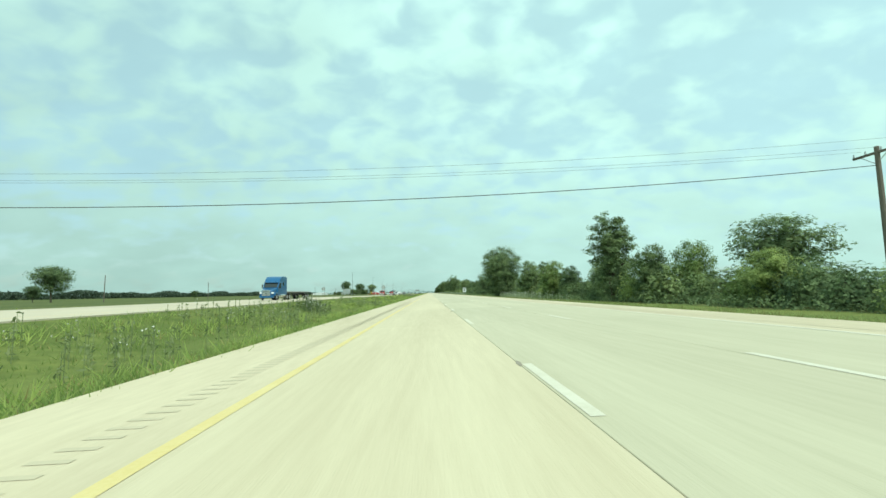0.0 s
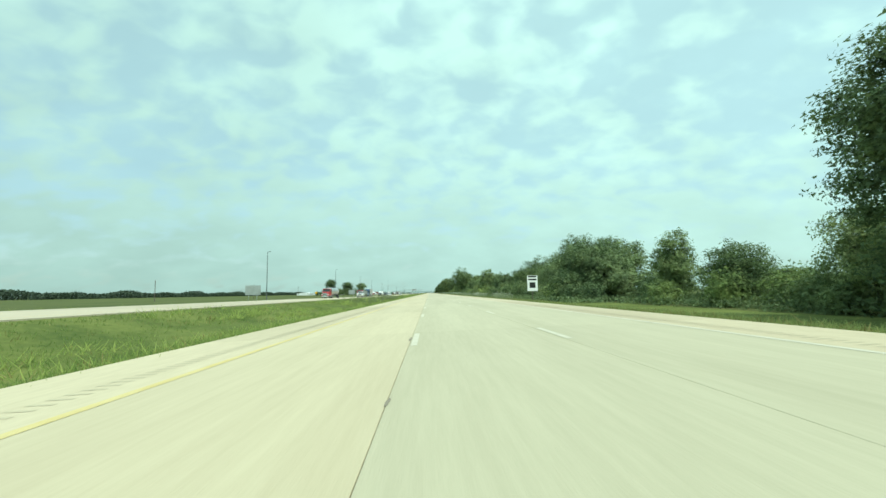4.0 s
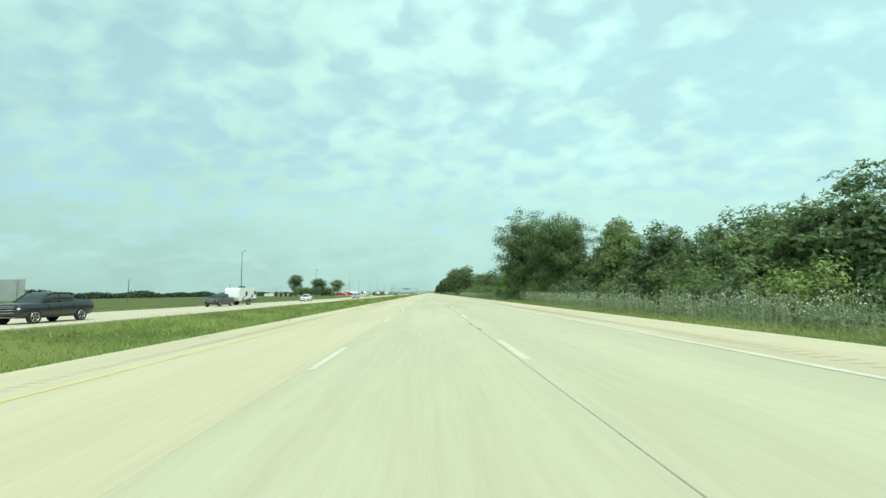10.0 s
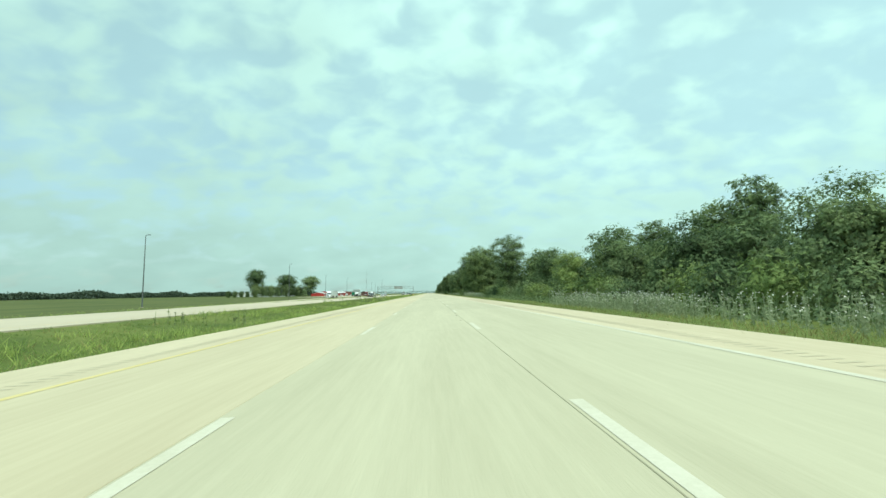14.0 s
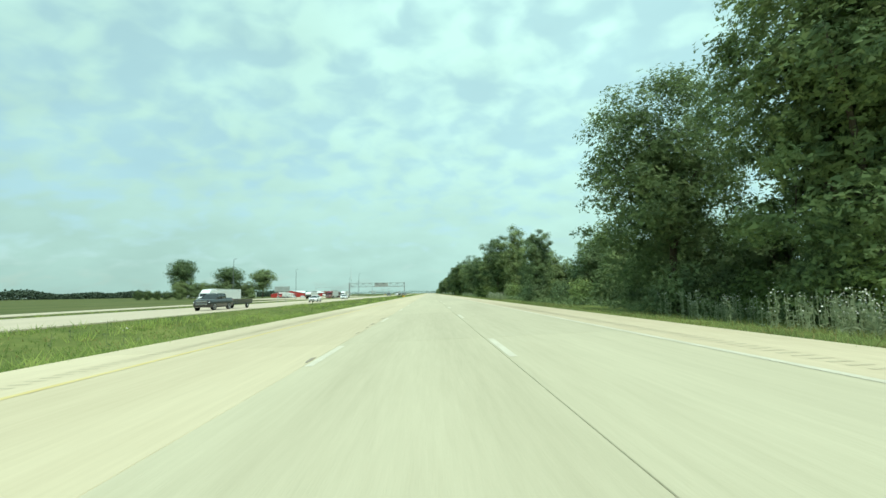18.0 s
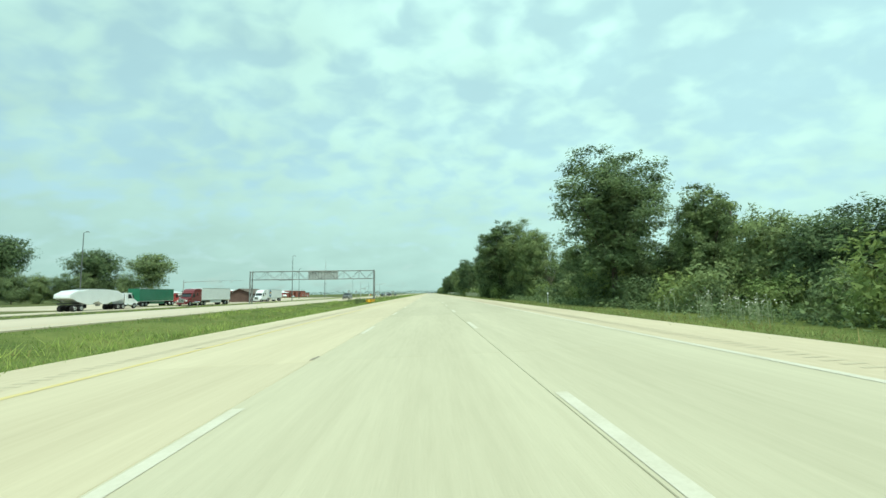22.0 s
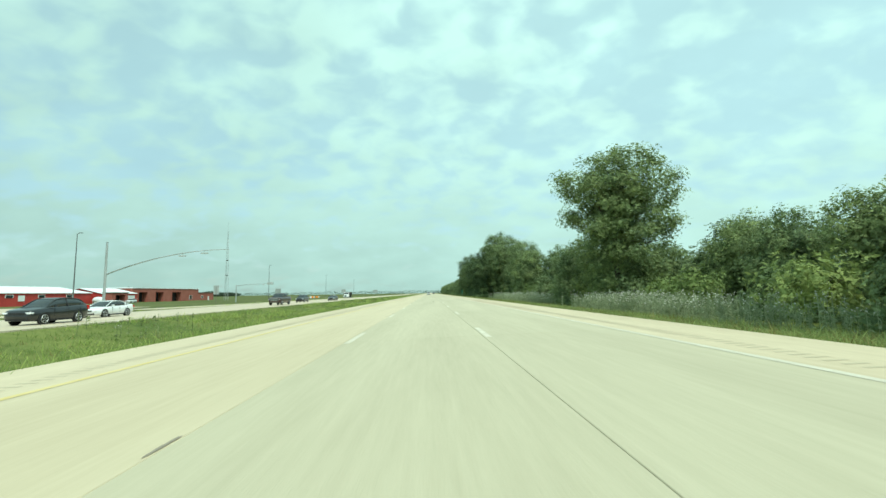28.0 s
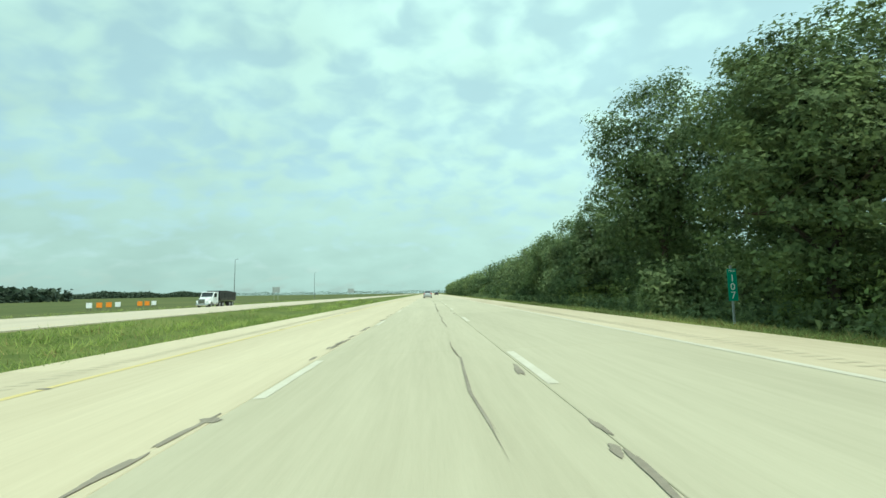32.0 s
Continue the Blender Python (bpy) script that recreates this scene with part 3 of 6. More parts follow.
def family(seed, height, radii, mats, n_leaf, leaf, **more):
    """Trees of one class in slender, common and broad build, each in several leaf tones."""
    return [tree_model(seed + 10 * i + j, height, r, leaf_mat=m, n_leaf=int(n_leaf * r / radii[len(radii) // 2]), leaf=leaf, **more) for i, r in enumerate(radii) for j, m in enumerate(mats)]


NEAR = family(100, 16, (4.0, 5.4, 7.4), (LEAF_A, LEAF_B), 23000, 0.166, crown_from=0.02, clumps=190, heart=1.2, wide_at=0.55, skirt=3.0)
TALL = family(120, 16, (4.0, 5.4, 7.4), (LEAF_A, LEAF_B), 13000, 0.22, crown_from=0.02, clumps=170, heart=1.2, wide_at=0.55, skirt=3.0)
AIRY = family(140, 16, (4.2, 5.6, 7.6), (LEAF_A, LEAF_B), 20000, 0.160, crown_from=0.06, clumps=150, heart=0.8, gaps=0.36, wide_at=0.5, skirt=2.8)
HIGH = family(180, 16, (4.2, 6.4), (LEAF_A, LEAF_B), 4200, 0.40, crown_from=0.03, clumps=100, heart=1.2, wide_at=0.55, skirt=3.0)
MID = family(220, 8, (2.1, 2.9, 4.0), (LEAF_A, LEAF_B), 8500, 0.152, crown_from=0.0, clumps=120, heart=1.2, wide_at=0.45)
LIME = family(260, 8, (2.4, 3.4), (LEAF_C,), 8000, 0.152, crown_from=0.02, clumps=110, heart=1.0)
HEDGE = family(400, 8, (2.5, 3.6), (LEAF_A, LEAF_B), 2000, 0.30, crown_from=0.0, clumps=70, heart=1.2, wide_at=0.45)
LAWN = family(340, 16, (5.0, 6.4), (LEAF_A,), 6500, 0.34, crown_from=0.24, clumps=64, heart=1.2, gaps=0.2, wide_at=0.6, skirt=2.2)
BACK = family(280, 8, (3.2,), (LEAF_A, LEAF_B), 500, 0.58, crown_from=0.02, clumps=40, stem=False, heart=1.0)
LOW = family(300, 3, (1.5, 2.2), (LEAF_A, LEAF_B, LEAF_C), 1350, 0.165, crown_from=0.0, clumps=34, name="bush", heart=0.8, wide_at=0.36, limbs=2)
CONE = family(360, 9, (2.4,), (LEAF_A,), 3000, 0.21, crown_from=0.03, clumps=80, heart=1.0, wide_at=0.10, peak=0.8)
MODELS = NEAR + TALL + AIRY + HIGH + MID + LIME + HEDGE + LAWN + CONE + BACK + LOW
place_rng = random.Random(5)


def plant(x, y, radius, height, models, label, category, group=""):
    """Set a copy of the model whose build comes nearest, scaled to this radius and height."""
    fits = sorted(models, key=lambda m: abs(math.log(m["size"][0] / m["size"][1] * height / radius)) + place_rng.uniform(0, 0.12))
    src = fits[0]
    w, s = radius / src["size"][0], height / src["size"][1]
    m = pose(x, y, ground_z(x, y) - 0.05) @ Matrix.Diagonal((w, w, s, 1)) @ pose(0, 0, 0, 0, 0, place_rng.uniform(0, 360))
    return tagged(copy_thing(src, m), label, category, group)


def roadside_tree(x, y, r, h, look_of=""):
    """look_of: a for an open crown, y for a yellow-green one."""
    if look_of == "a":
        if x < 22:
            plant(x - 0.6, y - 2.2, 2.7, 3.8, LOW, "low dense green roadside bush", "bush", "roadside bushes")
        return plant(x, y, r, h, AIRY, "tall broadleaf tree with an open grey-green crown", "tree", "roadside trees")
    if look_of == "y":
        return plant(x, y, r, h, LIME, "yellow-green broadleaf tree at the woodland edge", "tree", "roadside trees")
    if h > 10.5:
        if 205 < y < 1100 and x < 19.6:
            for dx, dy in ((-0.9, -1.6), (-0.6, 2.2)):
                plant(x + dx, y + dy, 2.5, 3.6, LOW, "low dense green roadside bush", "bush", "roadside bushes")
        return plant(x, y, r, h, HIGH if x > 24.6 or y > 1195 else TALL if x > 22.3 else NEAR, "tall dark green broadleaf tree at the woodland edge", "tree", "roadside trees")
    if h > 4.6:
        return plant(x, y, r, h, HEDGE if x > (31 if y < 205 else 27.4) or y > 1195 else MID, "mid-sized green broadleaf tree at the woodland edge", "tree", "roadside trees")
    return plant(x, y, r, h, LOW, "low dense green roadside bush", "bush", "roadside bushes")


STAND_A = ((44, 58, 6.3, 11.5), (26, 37, 2.7, 5, "y"), (25.2, 56, 2.9, 7.4), (28, 51.5, 2.6, 7.4, "y"), (24, 65.1, 3.6, 13), (30, 84, 3.3, 8), (27, 76, 2.4, 6),
    (26.3, 92, 2.6, 6.8), (24.5, 99, 3.2, 8.4, "y"), (26, 107, 2.2, 4.2), (26.1, 128, 4.2, 10.4), (45, 112, 4, 11.2), (27, 114, 2.4, 5), (29, 132, 3, 6),
    (20.8, 151, 7.7, 16.8), (21.5, 158, 5.4, 14), (37.6, 157.4, 2.6, 12.3), (27, 142, 2.6, 6.8), (26, 166, 3.4, 7), (27, 180, 3.2, 6), (27.9, 192, 3.1, 8.8),
    (24, 212, 5.6, 10.4), (24, 230, 3.6, 7.5))
STAND_B = ((39, 230, 5, 12), (39, 237, 4.6, 13.4), (39, 243, 4.8, 13.6), (40, 264, 6, 17, "a"), (34.4, 260, 4.4, 12), (45, 270, 5, 15), (25, 262.7, 4.2, 8.4),
    (24, 284, 3, 7.5), (41.3, 311.5, 6.2, 15.2, "a"), (31, 300, 4, 9), (25, 306, 3.2, 8), (25.5, 312, 4.4, 8.8), (22.6, 322.4, 3.4, 11), (24, 332, 3, 8),
    (25, 341.5, 5.8, 9.6), (27, 351, 4.4, 9.2), (28, 352, 3.6, 9.2), (29, 365, 4, 9.8), (29, 378, 4.4, 9.8), (30, 386, 3.6, 8.8))
STAND_C = ((24, 394, 3.4, 8.4), (24, 404, 4, 9.6), (27.2, 412.2, 3.2, 12.1), (22, 421, 6.0, 14), (33, 426, 4, 11), (19.9, 441.7, 6.6, 18.2, "a"), (25, 434, 5, 14),
    (24, 458, 3.5, 8.4), (20.8, 464, 1.3, 8.4), (24, 478, 3.4, 7.6, "y"), (27, 490, 4, 9.6), (44, 492, 4.5, 14), (28, 506, 4, 10), (42, 520, 5, 16), (26, 516, 4, 8.4),
    (44.3, 547, 4.2, 16.8), (44.5, 556, 4, 15), (25, 530, 4, 8.4))
STAND_D = ((25, 548, 4.4, 9.8), (25, 566, 4, 8.4, "y"), (44, 573, 4.4, 15), (27.5, 587, 4.6, 11.2), (44, 590, 5, 16), (28, 599, 5, 12), (22.6, 612, 5.2, 17.4, "a"),
    (25, 628, 4, 9.6), (19.4, 648, 6.6, 17.8), (24, 652, 5, 15), (17.4, 661, 6.2, 17.6, "a"), (43, 658, 5, 16, "a"), (24, 672, 4, 10), (24, 682, 3.8, 9), (27.1, 698, 3.2, 12.4, "y"),
    (18.7, 704, 2.7, 12), (24, 692, 3.6, 9), (24, 714, 3.5, 9.4))
STAND_E = ((24, 722, 3.5, 9, "y"), (24, 730, 3.5, 8.6), (18.6, 748.5, 4.4, 16.6, "a"), (22.6, 743, 5, 18.6, "a"), (16.6, 768, 3.9, 12.2, "a"), (18.6, 762, 4.2, 13.8, "a"), (23.5, 757, 4.2, 13.4), (26, 776, 3.8, 8),
    (26, 787, 3.8, 6.6, "y"), (26, 796, 3.8, 6.9), (26.5, 803, 3.6, 7.7), (24.5, 808, 2.8, 11), (19.8, 816, 6.4, 17), (24, 827, 3.6, 9, "y"), (26, 833, 4, 10), (25, 842, 3.8, 9.6),
    (46, 837, 2.9, 15.4), (46, 848, 2.5, 15))
STAND_F = ((26, 850, 3.8, 9.4), (22, 860, 4.4, 14.2), (20.5, 867, 5, 17.6, "a"), (17.2, 874, 5.2, 18.2), (15.8, 883, 4.6, 15), (20, 890, 4.6, 13.2), (23, 894, 3.4, 11), (25, 908, 1.7, 9),
    (20.7, 917.5, 6, 15), (24, 934, 3, 6.4), (24, 946, 3, 5.8, "y"), (24, 958, 3, 6.2), (18.6, 972, 5.2, 16), (23, 964, 3.6, 9), (19, 988, 6.2, 17.6), (24, 980, 5, 14))
STAND_G = ((26, 998, 3.4, 6.4), (26, 1004, 3.4, 7.6), (26, 1010, 3.4, 7.2), (27, 1016, 3.4, 7.8), (19.6, 1024.4, 6.2, 16.4), (36, 1029, 4, 9.7), (25, 1034, 3.4, 7.6), (21.4, 1038.8, 5.2, 8.7),
    (25, 1054, 4, 8.8), (26.3, 1067.6, 3.2, 10.8, "y"), (24, 1061, 3.6, 9), (20.5, 1069, 4, 10), (21.5, 1077, 4.8, 12.6), (22.5, 1087, 3.8, 9.6), (21.5, 1096, 6, 15.8), (15.8, 1105, 4.6, 12.8), (20, 1107, 6, 18.4))
STAND_H = ((15.2, 1116, 4.8, 13.2), (20, 1119, 5, 14.5), (15, 1126, 4.4, 11.5), (15, 1136, 4.4, 11.8), (20.5, 1131, 5, 14.5), (15.4, 1148.5, 4.8, 15.8, "a"), (20, 1143, 5, 14.8),
    (20, 1156, 4.5, 10), (15.8, 1160, 3.8, 10), (16, 1167, 4, 9.4), (16, 1175, 4, 9.2), (16.4, 1183, 4, 9), (16.4, 1191, 4, 8.6), (21, 1170, 4, 9.5), (21, 1186, 4, 9.5))
WOODS = (STAND_A, STAND_B, STAND_C, STAND_D, STAND_E, STAND_F, STAND_G, STAND_H)
for stand in WOODS:
    for marked in stand:
        roadside_tree(*marked)


def woods_fill():
    """The rest of the woods past the last marked tree, the thicket at their feet and the rows behind them."""
    rng = random.Random(21)
    y = 1203.0
    while y < 1500:
        roadside_tree(rng.uniform(16, 19), y, rng.uniform(3.4, 4.6), rng.uniform(6.8, 9.2))
        y += rng.uniform(6, 9)
    # thicket
    y = 14.0
    while y < 1240:
        if y < 200:
            roadside_tree(rng.uniform(24, 28), y, rng.uniform(2.0, 2.8), rng.uniform(2.6, 4.5))
        else:
            roadside_tree(rng.uniform(19.2, 21.8) - (4.9 if y > 1100 else 0), y, rng.uniform(2.0, 2.8), rng.uniform(2.8, 4.5))
        y += rng.uniform(3.8, 5.4)
    # a closed second row behind the front trees
    y = 208.0
    while y < 1100:
        if not (264 < y < 284 or 626 < y < 640 or 930 < y < 960):
            plant(rng.uniform(26.5, 30.5), y, rng.uniform(3.4, 4.4), rng.uniform(6.4, 8.6), HEDGE, "mid-sized green broadleaf tree in the second row", "tree", "roadside trees")
        y += rng.uniform(5.5, 8.5)
    # rows behind, which nobody could count
    for k, model in enumerate(BACK):
        me = model.children[0].data
        co = np.empty(len(me.vertices) * 3, dtype=np.float32)
        me.vertices.foreach_get("co", co)
        co = co.reshape(-1, 3)
        rows = []
        for xa, xb, ya, yb, lo, hi, step in ((29, 34, 24, 205, 2.6, 4.2, 13.0), (27, 33, 205, 1220, 5.0, 7.4, 17.0), (40, 47, 235, 1200, 6.5, 8.8, 34.0)):
            y = ya + k * step / 2
            while y < yb:
                x, h, r, a = rng.uniform(xa, xb), rng.uniform(lo, hi) / 8.2, rng.uniform(3.6, 4.8) / 3.2, rng.uniform(0, 6.28)
                c, sn = math.cos(a) * r, math.sin(a) * r
                rows.append(np.stack((x + co[:, 0] * c - co[:, 1] * sn, y + co[:, 0] * sn + co[:, 1] * c, ground_z(x) + co[:, 2] * h), 1))
                y += step * rng.uniform(0.8, 1.2)
        tagged(new("woods", raw_mesh("woods", np.concatenate(rows), 3, (LEAF_A, LEAF_B)[k])), "dense green woods behind the roadside trees", "woods", kind="stuff")


woods_fill()


def far_trees():
    """Single trees and groves across the fields on the far side."""
    rng = random.Random(8)
    for x, y, r, h in ((-185.4, 965, 10.7, 29.6), (-157.4, 981.6, 11.4, 24.6), (-132, 982, 10.5, 22.6)):
        plant(x, y, r, h, LAWN, "broad old shade tree on the weigh station lawn", "tree", "lawn trees")
    bushes = [(-206 + 6 * k, 948 + k, 7.2 - 0.3 * k) for k in range(4)] + [(-181 + 6 * k, 955 + 5 * k, 13.2 + 0.8 * math.sin(2.1 * k)) for k in range(7)]
    for x, y, h in bushes:
        plant(x, y, h * 0.46, h, MID, "rounded bushy tree on the weigh station lawn", "tree", "lawn trees")
    plant(-133.5, 965, 3.2, 12, CONE, "small dark conical tree beside the weigh station", "tree")
    for x, y, h in ((-150, 175, 14), (-170, 190, 7), (-140, 260, 5)):
        plant(x, y, h * 0.5, h, LAWN, "lone dark broadleaf tree in a field", "tree", "field trees")
    # long hedgerows at the end of the fields
    nrng = np.random.default_rng(33)
    for name, n, x0, x1, ya, yb, zlo, zhi in (("hedgerow", 52000, -640, -600, -400, 2400, 7, 15), ("hedgerow", 9000, -2200, 900, 3100, 3200, 9, 18), ("hedgerow", 2600, -260, -235, 1240, 1420, 6, 10)):
        m = n
        yy = nrng.uniform(ya, yb, m)
        xx = nrng.uniform(x0, x1, m)
        tops = zlo + (zhi - zlo) * (0.5 + 0.5 * np.sin((yy + xx) * 0.011) * np.sin((yy + xx) * 0.037 + 1.0)) + nrng.normal(0, 0.8, m)
        zz = -1.6 + np.maximum(tops, 2) * nrng.uniform(0, 1, m) ** 0.85
        q = leaf_quads(nrng, np.stack((xx, yy, zz), 1), 2.6, 0.0, 1.3)
        q[:, :, 2] = np.maximum(q[:, :, 2], -1.5)
        tagged(new(name, raw_mesh(name, q, 4, LEAF_HAZED)), "distant line of woods behind the fields, haze put into its colour", "woods", kind="stuff")


far_trees()


def bare_tree(x, y, h, seed=4):
    rng = random.Random(seed)
    t = base("bare_tree", "leafless grey dead tree standing among green bushes", "tree", at=pose(x, y, ground_z(x)))
    bm = B()
    rod(bm, (0, 0, -0.3), (0.1, 0, h * 0.35), 0.16, 0.11, 7)
    for i in range(26):
        a = rng.uniform(0, 6.28)
        s = rng.uniform(0.1, 0.55)
        f = Vector((0.1, 0, h * rng.uniform(0.12, 0.36)))
        e = f + Vector((math.cos(a) * s * h * 0.4, math.sin(a) * s * h * 0.4, h * rng.uniform(0.35, 0.62)))
        mid = f.lerp(e, 0.5) + Vector((math.cos(a) * 0.2, math.sin(a) * 0.2, -0.1))
        rod(bm, f, mid, 0.055, 0.035, 5, False)
        rod(bm, mid, e, 0.035, 0.008, 5, False)
        for j in range(3):
            g = mid.lerp(e, rng.uniform(0.1, 0.9))
            rod(bm, g, g + Vector((rng.uniform(-0.5, 0.5), rng.uniform(-0.5, 0.5), rng.uniform(0.3, 0.9))), 0.014, 0.004, 4, False)
    part("trunk", bm, DEAD_WOOD, t)


bare_tree(26, 107, 8.8)
bare_tree(24.6, 860, 10.8, 6)
bare_tree(22.4, 1088, 12.4, 9)


# ---- grass and weeds ----
def grass_band(name, seed, n, xa, xb, ya, yb, size, material, label, blades=5, crowd=1.0, wide=1.0, patch=0.0):
    """Tufts of narrow blades; each blade is one long triangle. patch: keep only the densest drifts."""
    rng = np.random.default_rng(seed)
    x = xa + (xb - xa) * rng.uniform(0, 1, n) ** crowd
    y = rng.uniform(ya, yb, n)
    thick = 0.5 + 0.5 * np.sin(y * 0.21 + x * 0.8) * np.sin(y * 0.053 + 1.3 * x)
    keep = thick >= patch
    x, y, thick = x[keep], y[keep], thick[keep]
    n = len(x)
    z = np.array([ground_z(v, w) for v, w in zip(x, y)]) - 0.03
    tri = np.empty((n, blades, 3, 3))
    for b in range(blades):
        a = rng.uniform(0, 6.283, n)
        off = rng.normal(0, 0.20, (n, 2))
        h = size * rng.uniform(0.45, 1.25, n) * (0.65 + 0.6 * thick)
        w = (0.035 + 0.05 * size) * wide
        lean = rng.normal(0, 0.6, (n, 2)) * h[:, None]
        bx, by = x + off[:, 0], y + off[:, 1]
        for k, sgn in ((0, -1), (1, 1)):
            tri[:, b, k, 0], tri[:, b, k, 1], tri[:, b, k, 2] = bx + sgn * w * np.cos(a) * 0.5, by + sgn * w * np.sin(a) * 0.5, z
        tri[:, b, 2, 0], tri[:, b, 2, 1], tri[:, b, 2, 2] = bx + lean[:, 0], by + lean[:, 1], z + h
    return tagged(new(name, raw_mesh(name, tri, 3, material)), label, "grass", kind="stuff")


grass_band("grass_median", 41, 56000, -21.0, -8.75, -20, 1250, 0.24, GRASS, "knee-high green grass in the median", 4)
grass_band("grass_median", 42, 9000, -9.3, -8.5, -20, 1250, 0.17, DRY_GRASS, "short straw-coloured grass along the shoulder", 4)
grass_band("grass_median", 47, 15000, -10.2, -8.6, -20, 1250, 0.30, GRASS, "ragged tufts of green grass that overhang the shoulder", 5, crowd=0.6)
grass_band("grass_median", 46, 7000, -20.5, -9.0, -20, 1250, 0.30, DRY_GRASS, "straw-coloured seed grass among the green", 4)
grass_band("grass_median", 49, 34000, -20.5, -9.4, -20, 1250, 0.44, GRASS, "taller rank grass in drifts in the median", 5, patch=0.62)
grass_band("grass_verge", 43, 48000, 7.55, 15.5, -20, 1250, 0.22, VERGE_GRASS, "knee-high pale green grass on the verge", 5, crowd=1.35, wide=0.62)
grass_band("grass_verge", 44, 12000, 7.45, 8.9, -20, 1250, 0.17, DRY_GRASS, "short straw-coloured grass along the shoulder", 5, wide=0.6)
grass_band("grass_verge", 48, 9000, 8.4, 15.5, -20, 1250, 0.26, DRY_GRASS, "straw-coloured seed grass among the green of the verge", 4)
grass_band("grass_field", 45, 7000, -52, -38.6, 0, 1300, 0.36, GRASS, "rough green grass beside the far carriageway", 5)


def undergrowth(seed, n, xa, xb, ya, yb, tall):
    """Low shrubs and seedlings that close the ground under the wood's edge."""
    rng = np.random.default_rng(seed)
    x, y = rng.uniform(xa, xb, n), rng.uniform(ya, yb, n)
    hill = 0.35 + 0.65 * (0.5 + 0.5 * np.sin(y * 0.9 + x * 1.7) * np.sin(y * 0.31 + 2.0))
    z = np.array([ground_z(v, w) for v, w in zip(x, y)]) + tall * hill * rng.uniform(0.02, 1.0, n)
    tris = leaf_tris(rng, np.stack((x, y, z), 1), np.zeros((n, 3)), 0.22)
    tagged(new("undergrowth", raw_mesh("undergrowth", tris, 3, LEAF_A)), "low tangled green undergrowth at the edge of the woods", "undergrowth", kind="stuff")


undergrowth(61, 80000, 16.4, 21.5, 196, 1100, 1.1)
undergrowth(62, 22000, 12.6, 17.5, 1098, 1260, 1.4)
undergrowth(63, 18000, 21.5, 28.5, 20, 200, 1.3)


def weeds(name, seed, n, xa, xb, spans, h, blossom, stalk=None):
    """Tall stalks with leaf tufts, some with pale flower heads, in drifts."""
    rng = np.random.default_rng(seed)
    stalks, flowers = [], []
    for ya, yb, share in spans:
        m = int(n * share)
        mid = rng.uniform(ya, yb, max(2, m // 14))
        y = rng.choice(mid, m) + rng.normal(0, 1.2, m)
        x = rng.uniform(xa, xb, m)
        for px, py in zip(x, y):
            hh = h * rng.uniform(0.55, 1.2)
            z = ground_z(px, py) - 0.03
            k = 9
            c = np.stack((np.full(k, px) + rng.normal(0, 0.05, k), np.full(k, py) + rng.normal(0, 0.05, k), z + hh * rng.uniform(0.1, 1.0, k)), 1)
            stalks.append(leaf_quads(rng, c, 0.07, 0, 3.0))
            s = np.array([[(px - 0.012, py, z), (px + 0.012, py, z), (px + 0.012, py + 0.01, z + hh), (px - 0.012, py + 0.01, z + hh)]])
            stalks.append(s)
            if rng.random() < blossom:
                c = np.stack((px + rng.normal(0, 0.12, 5), py + rng.normal(0, 0.12, 5), z + hh + rng.normal(0, 0.09, 5)), 1)
                f = leaf_quads(rng, c, 0.06, 0.5, 1.0)
                flowers.append(f)
    tagged(new(name, raw_mesh(name, np.concatenate(stalks), 4, stalk or WEED)), "tall pale green weed stalks in drifts" if stalk else "tall dark green weed stalks in drifts", "weeds", kind="stuff")
    if flowers:
        tagged(new("wildflowers", raw_mesh("wildflowers", np.concatenate(flowers), 4, BLOSSOM)), "small white flower heads on tall weeds", "wildflowers", kind="stuff")


weeds("weeds_median", 51, 1500, -19.5, -12, ((-5, 40, 0.18), (60, 85, 0.05), (225, 330, 0.3), (470, 720, 0.1), (860, 1010, 0.1)), 1.2, 0.25)
weeds("weeds_median", 53, 150, -19.0, -15.5, ((47, 53, 1.0),), 1.3, 0.8)
weeds("weeds_median", 54, 300, -19.0, -13.5, ((296, 313, 1.0),), 1.25, 0.45)
weeds("weeds_median", 55, 130, -18.0, -14.5, ((864, 884, 1.0),), 1.1, 0.1)
weeds("weeds_verge", 52, 6500, 12.4, 15.6, ((60, 84, 0.01), (86, 100, 0.03), (230, 243, 0.03), (268, 284, 0.03), (297, 300, 0.008), (318, 331, 0.015), (336, 342, 0.012),
    (360, 400, 0.12), (401, 410, 0.05), (450, 458, 0.02), (474, 477, 0.012), (484, 510, 0.05), (511, 536, 0.09), (614, 648, 0.14), (649, 653, 0.008), (717, 725, 0.02),
    (789, 792, 0.006), (902, 925, 0.06), (996, 1019, 0.12), (1033, 1064, 0.11), (1070, 1072, 0.006)), 1.25, 0.7, PALE_WEED)


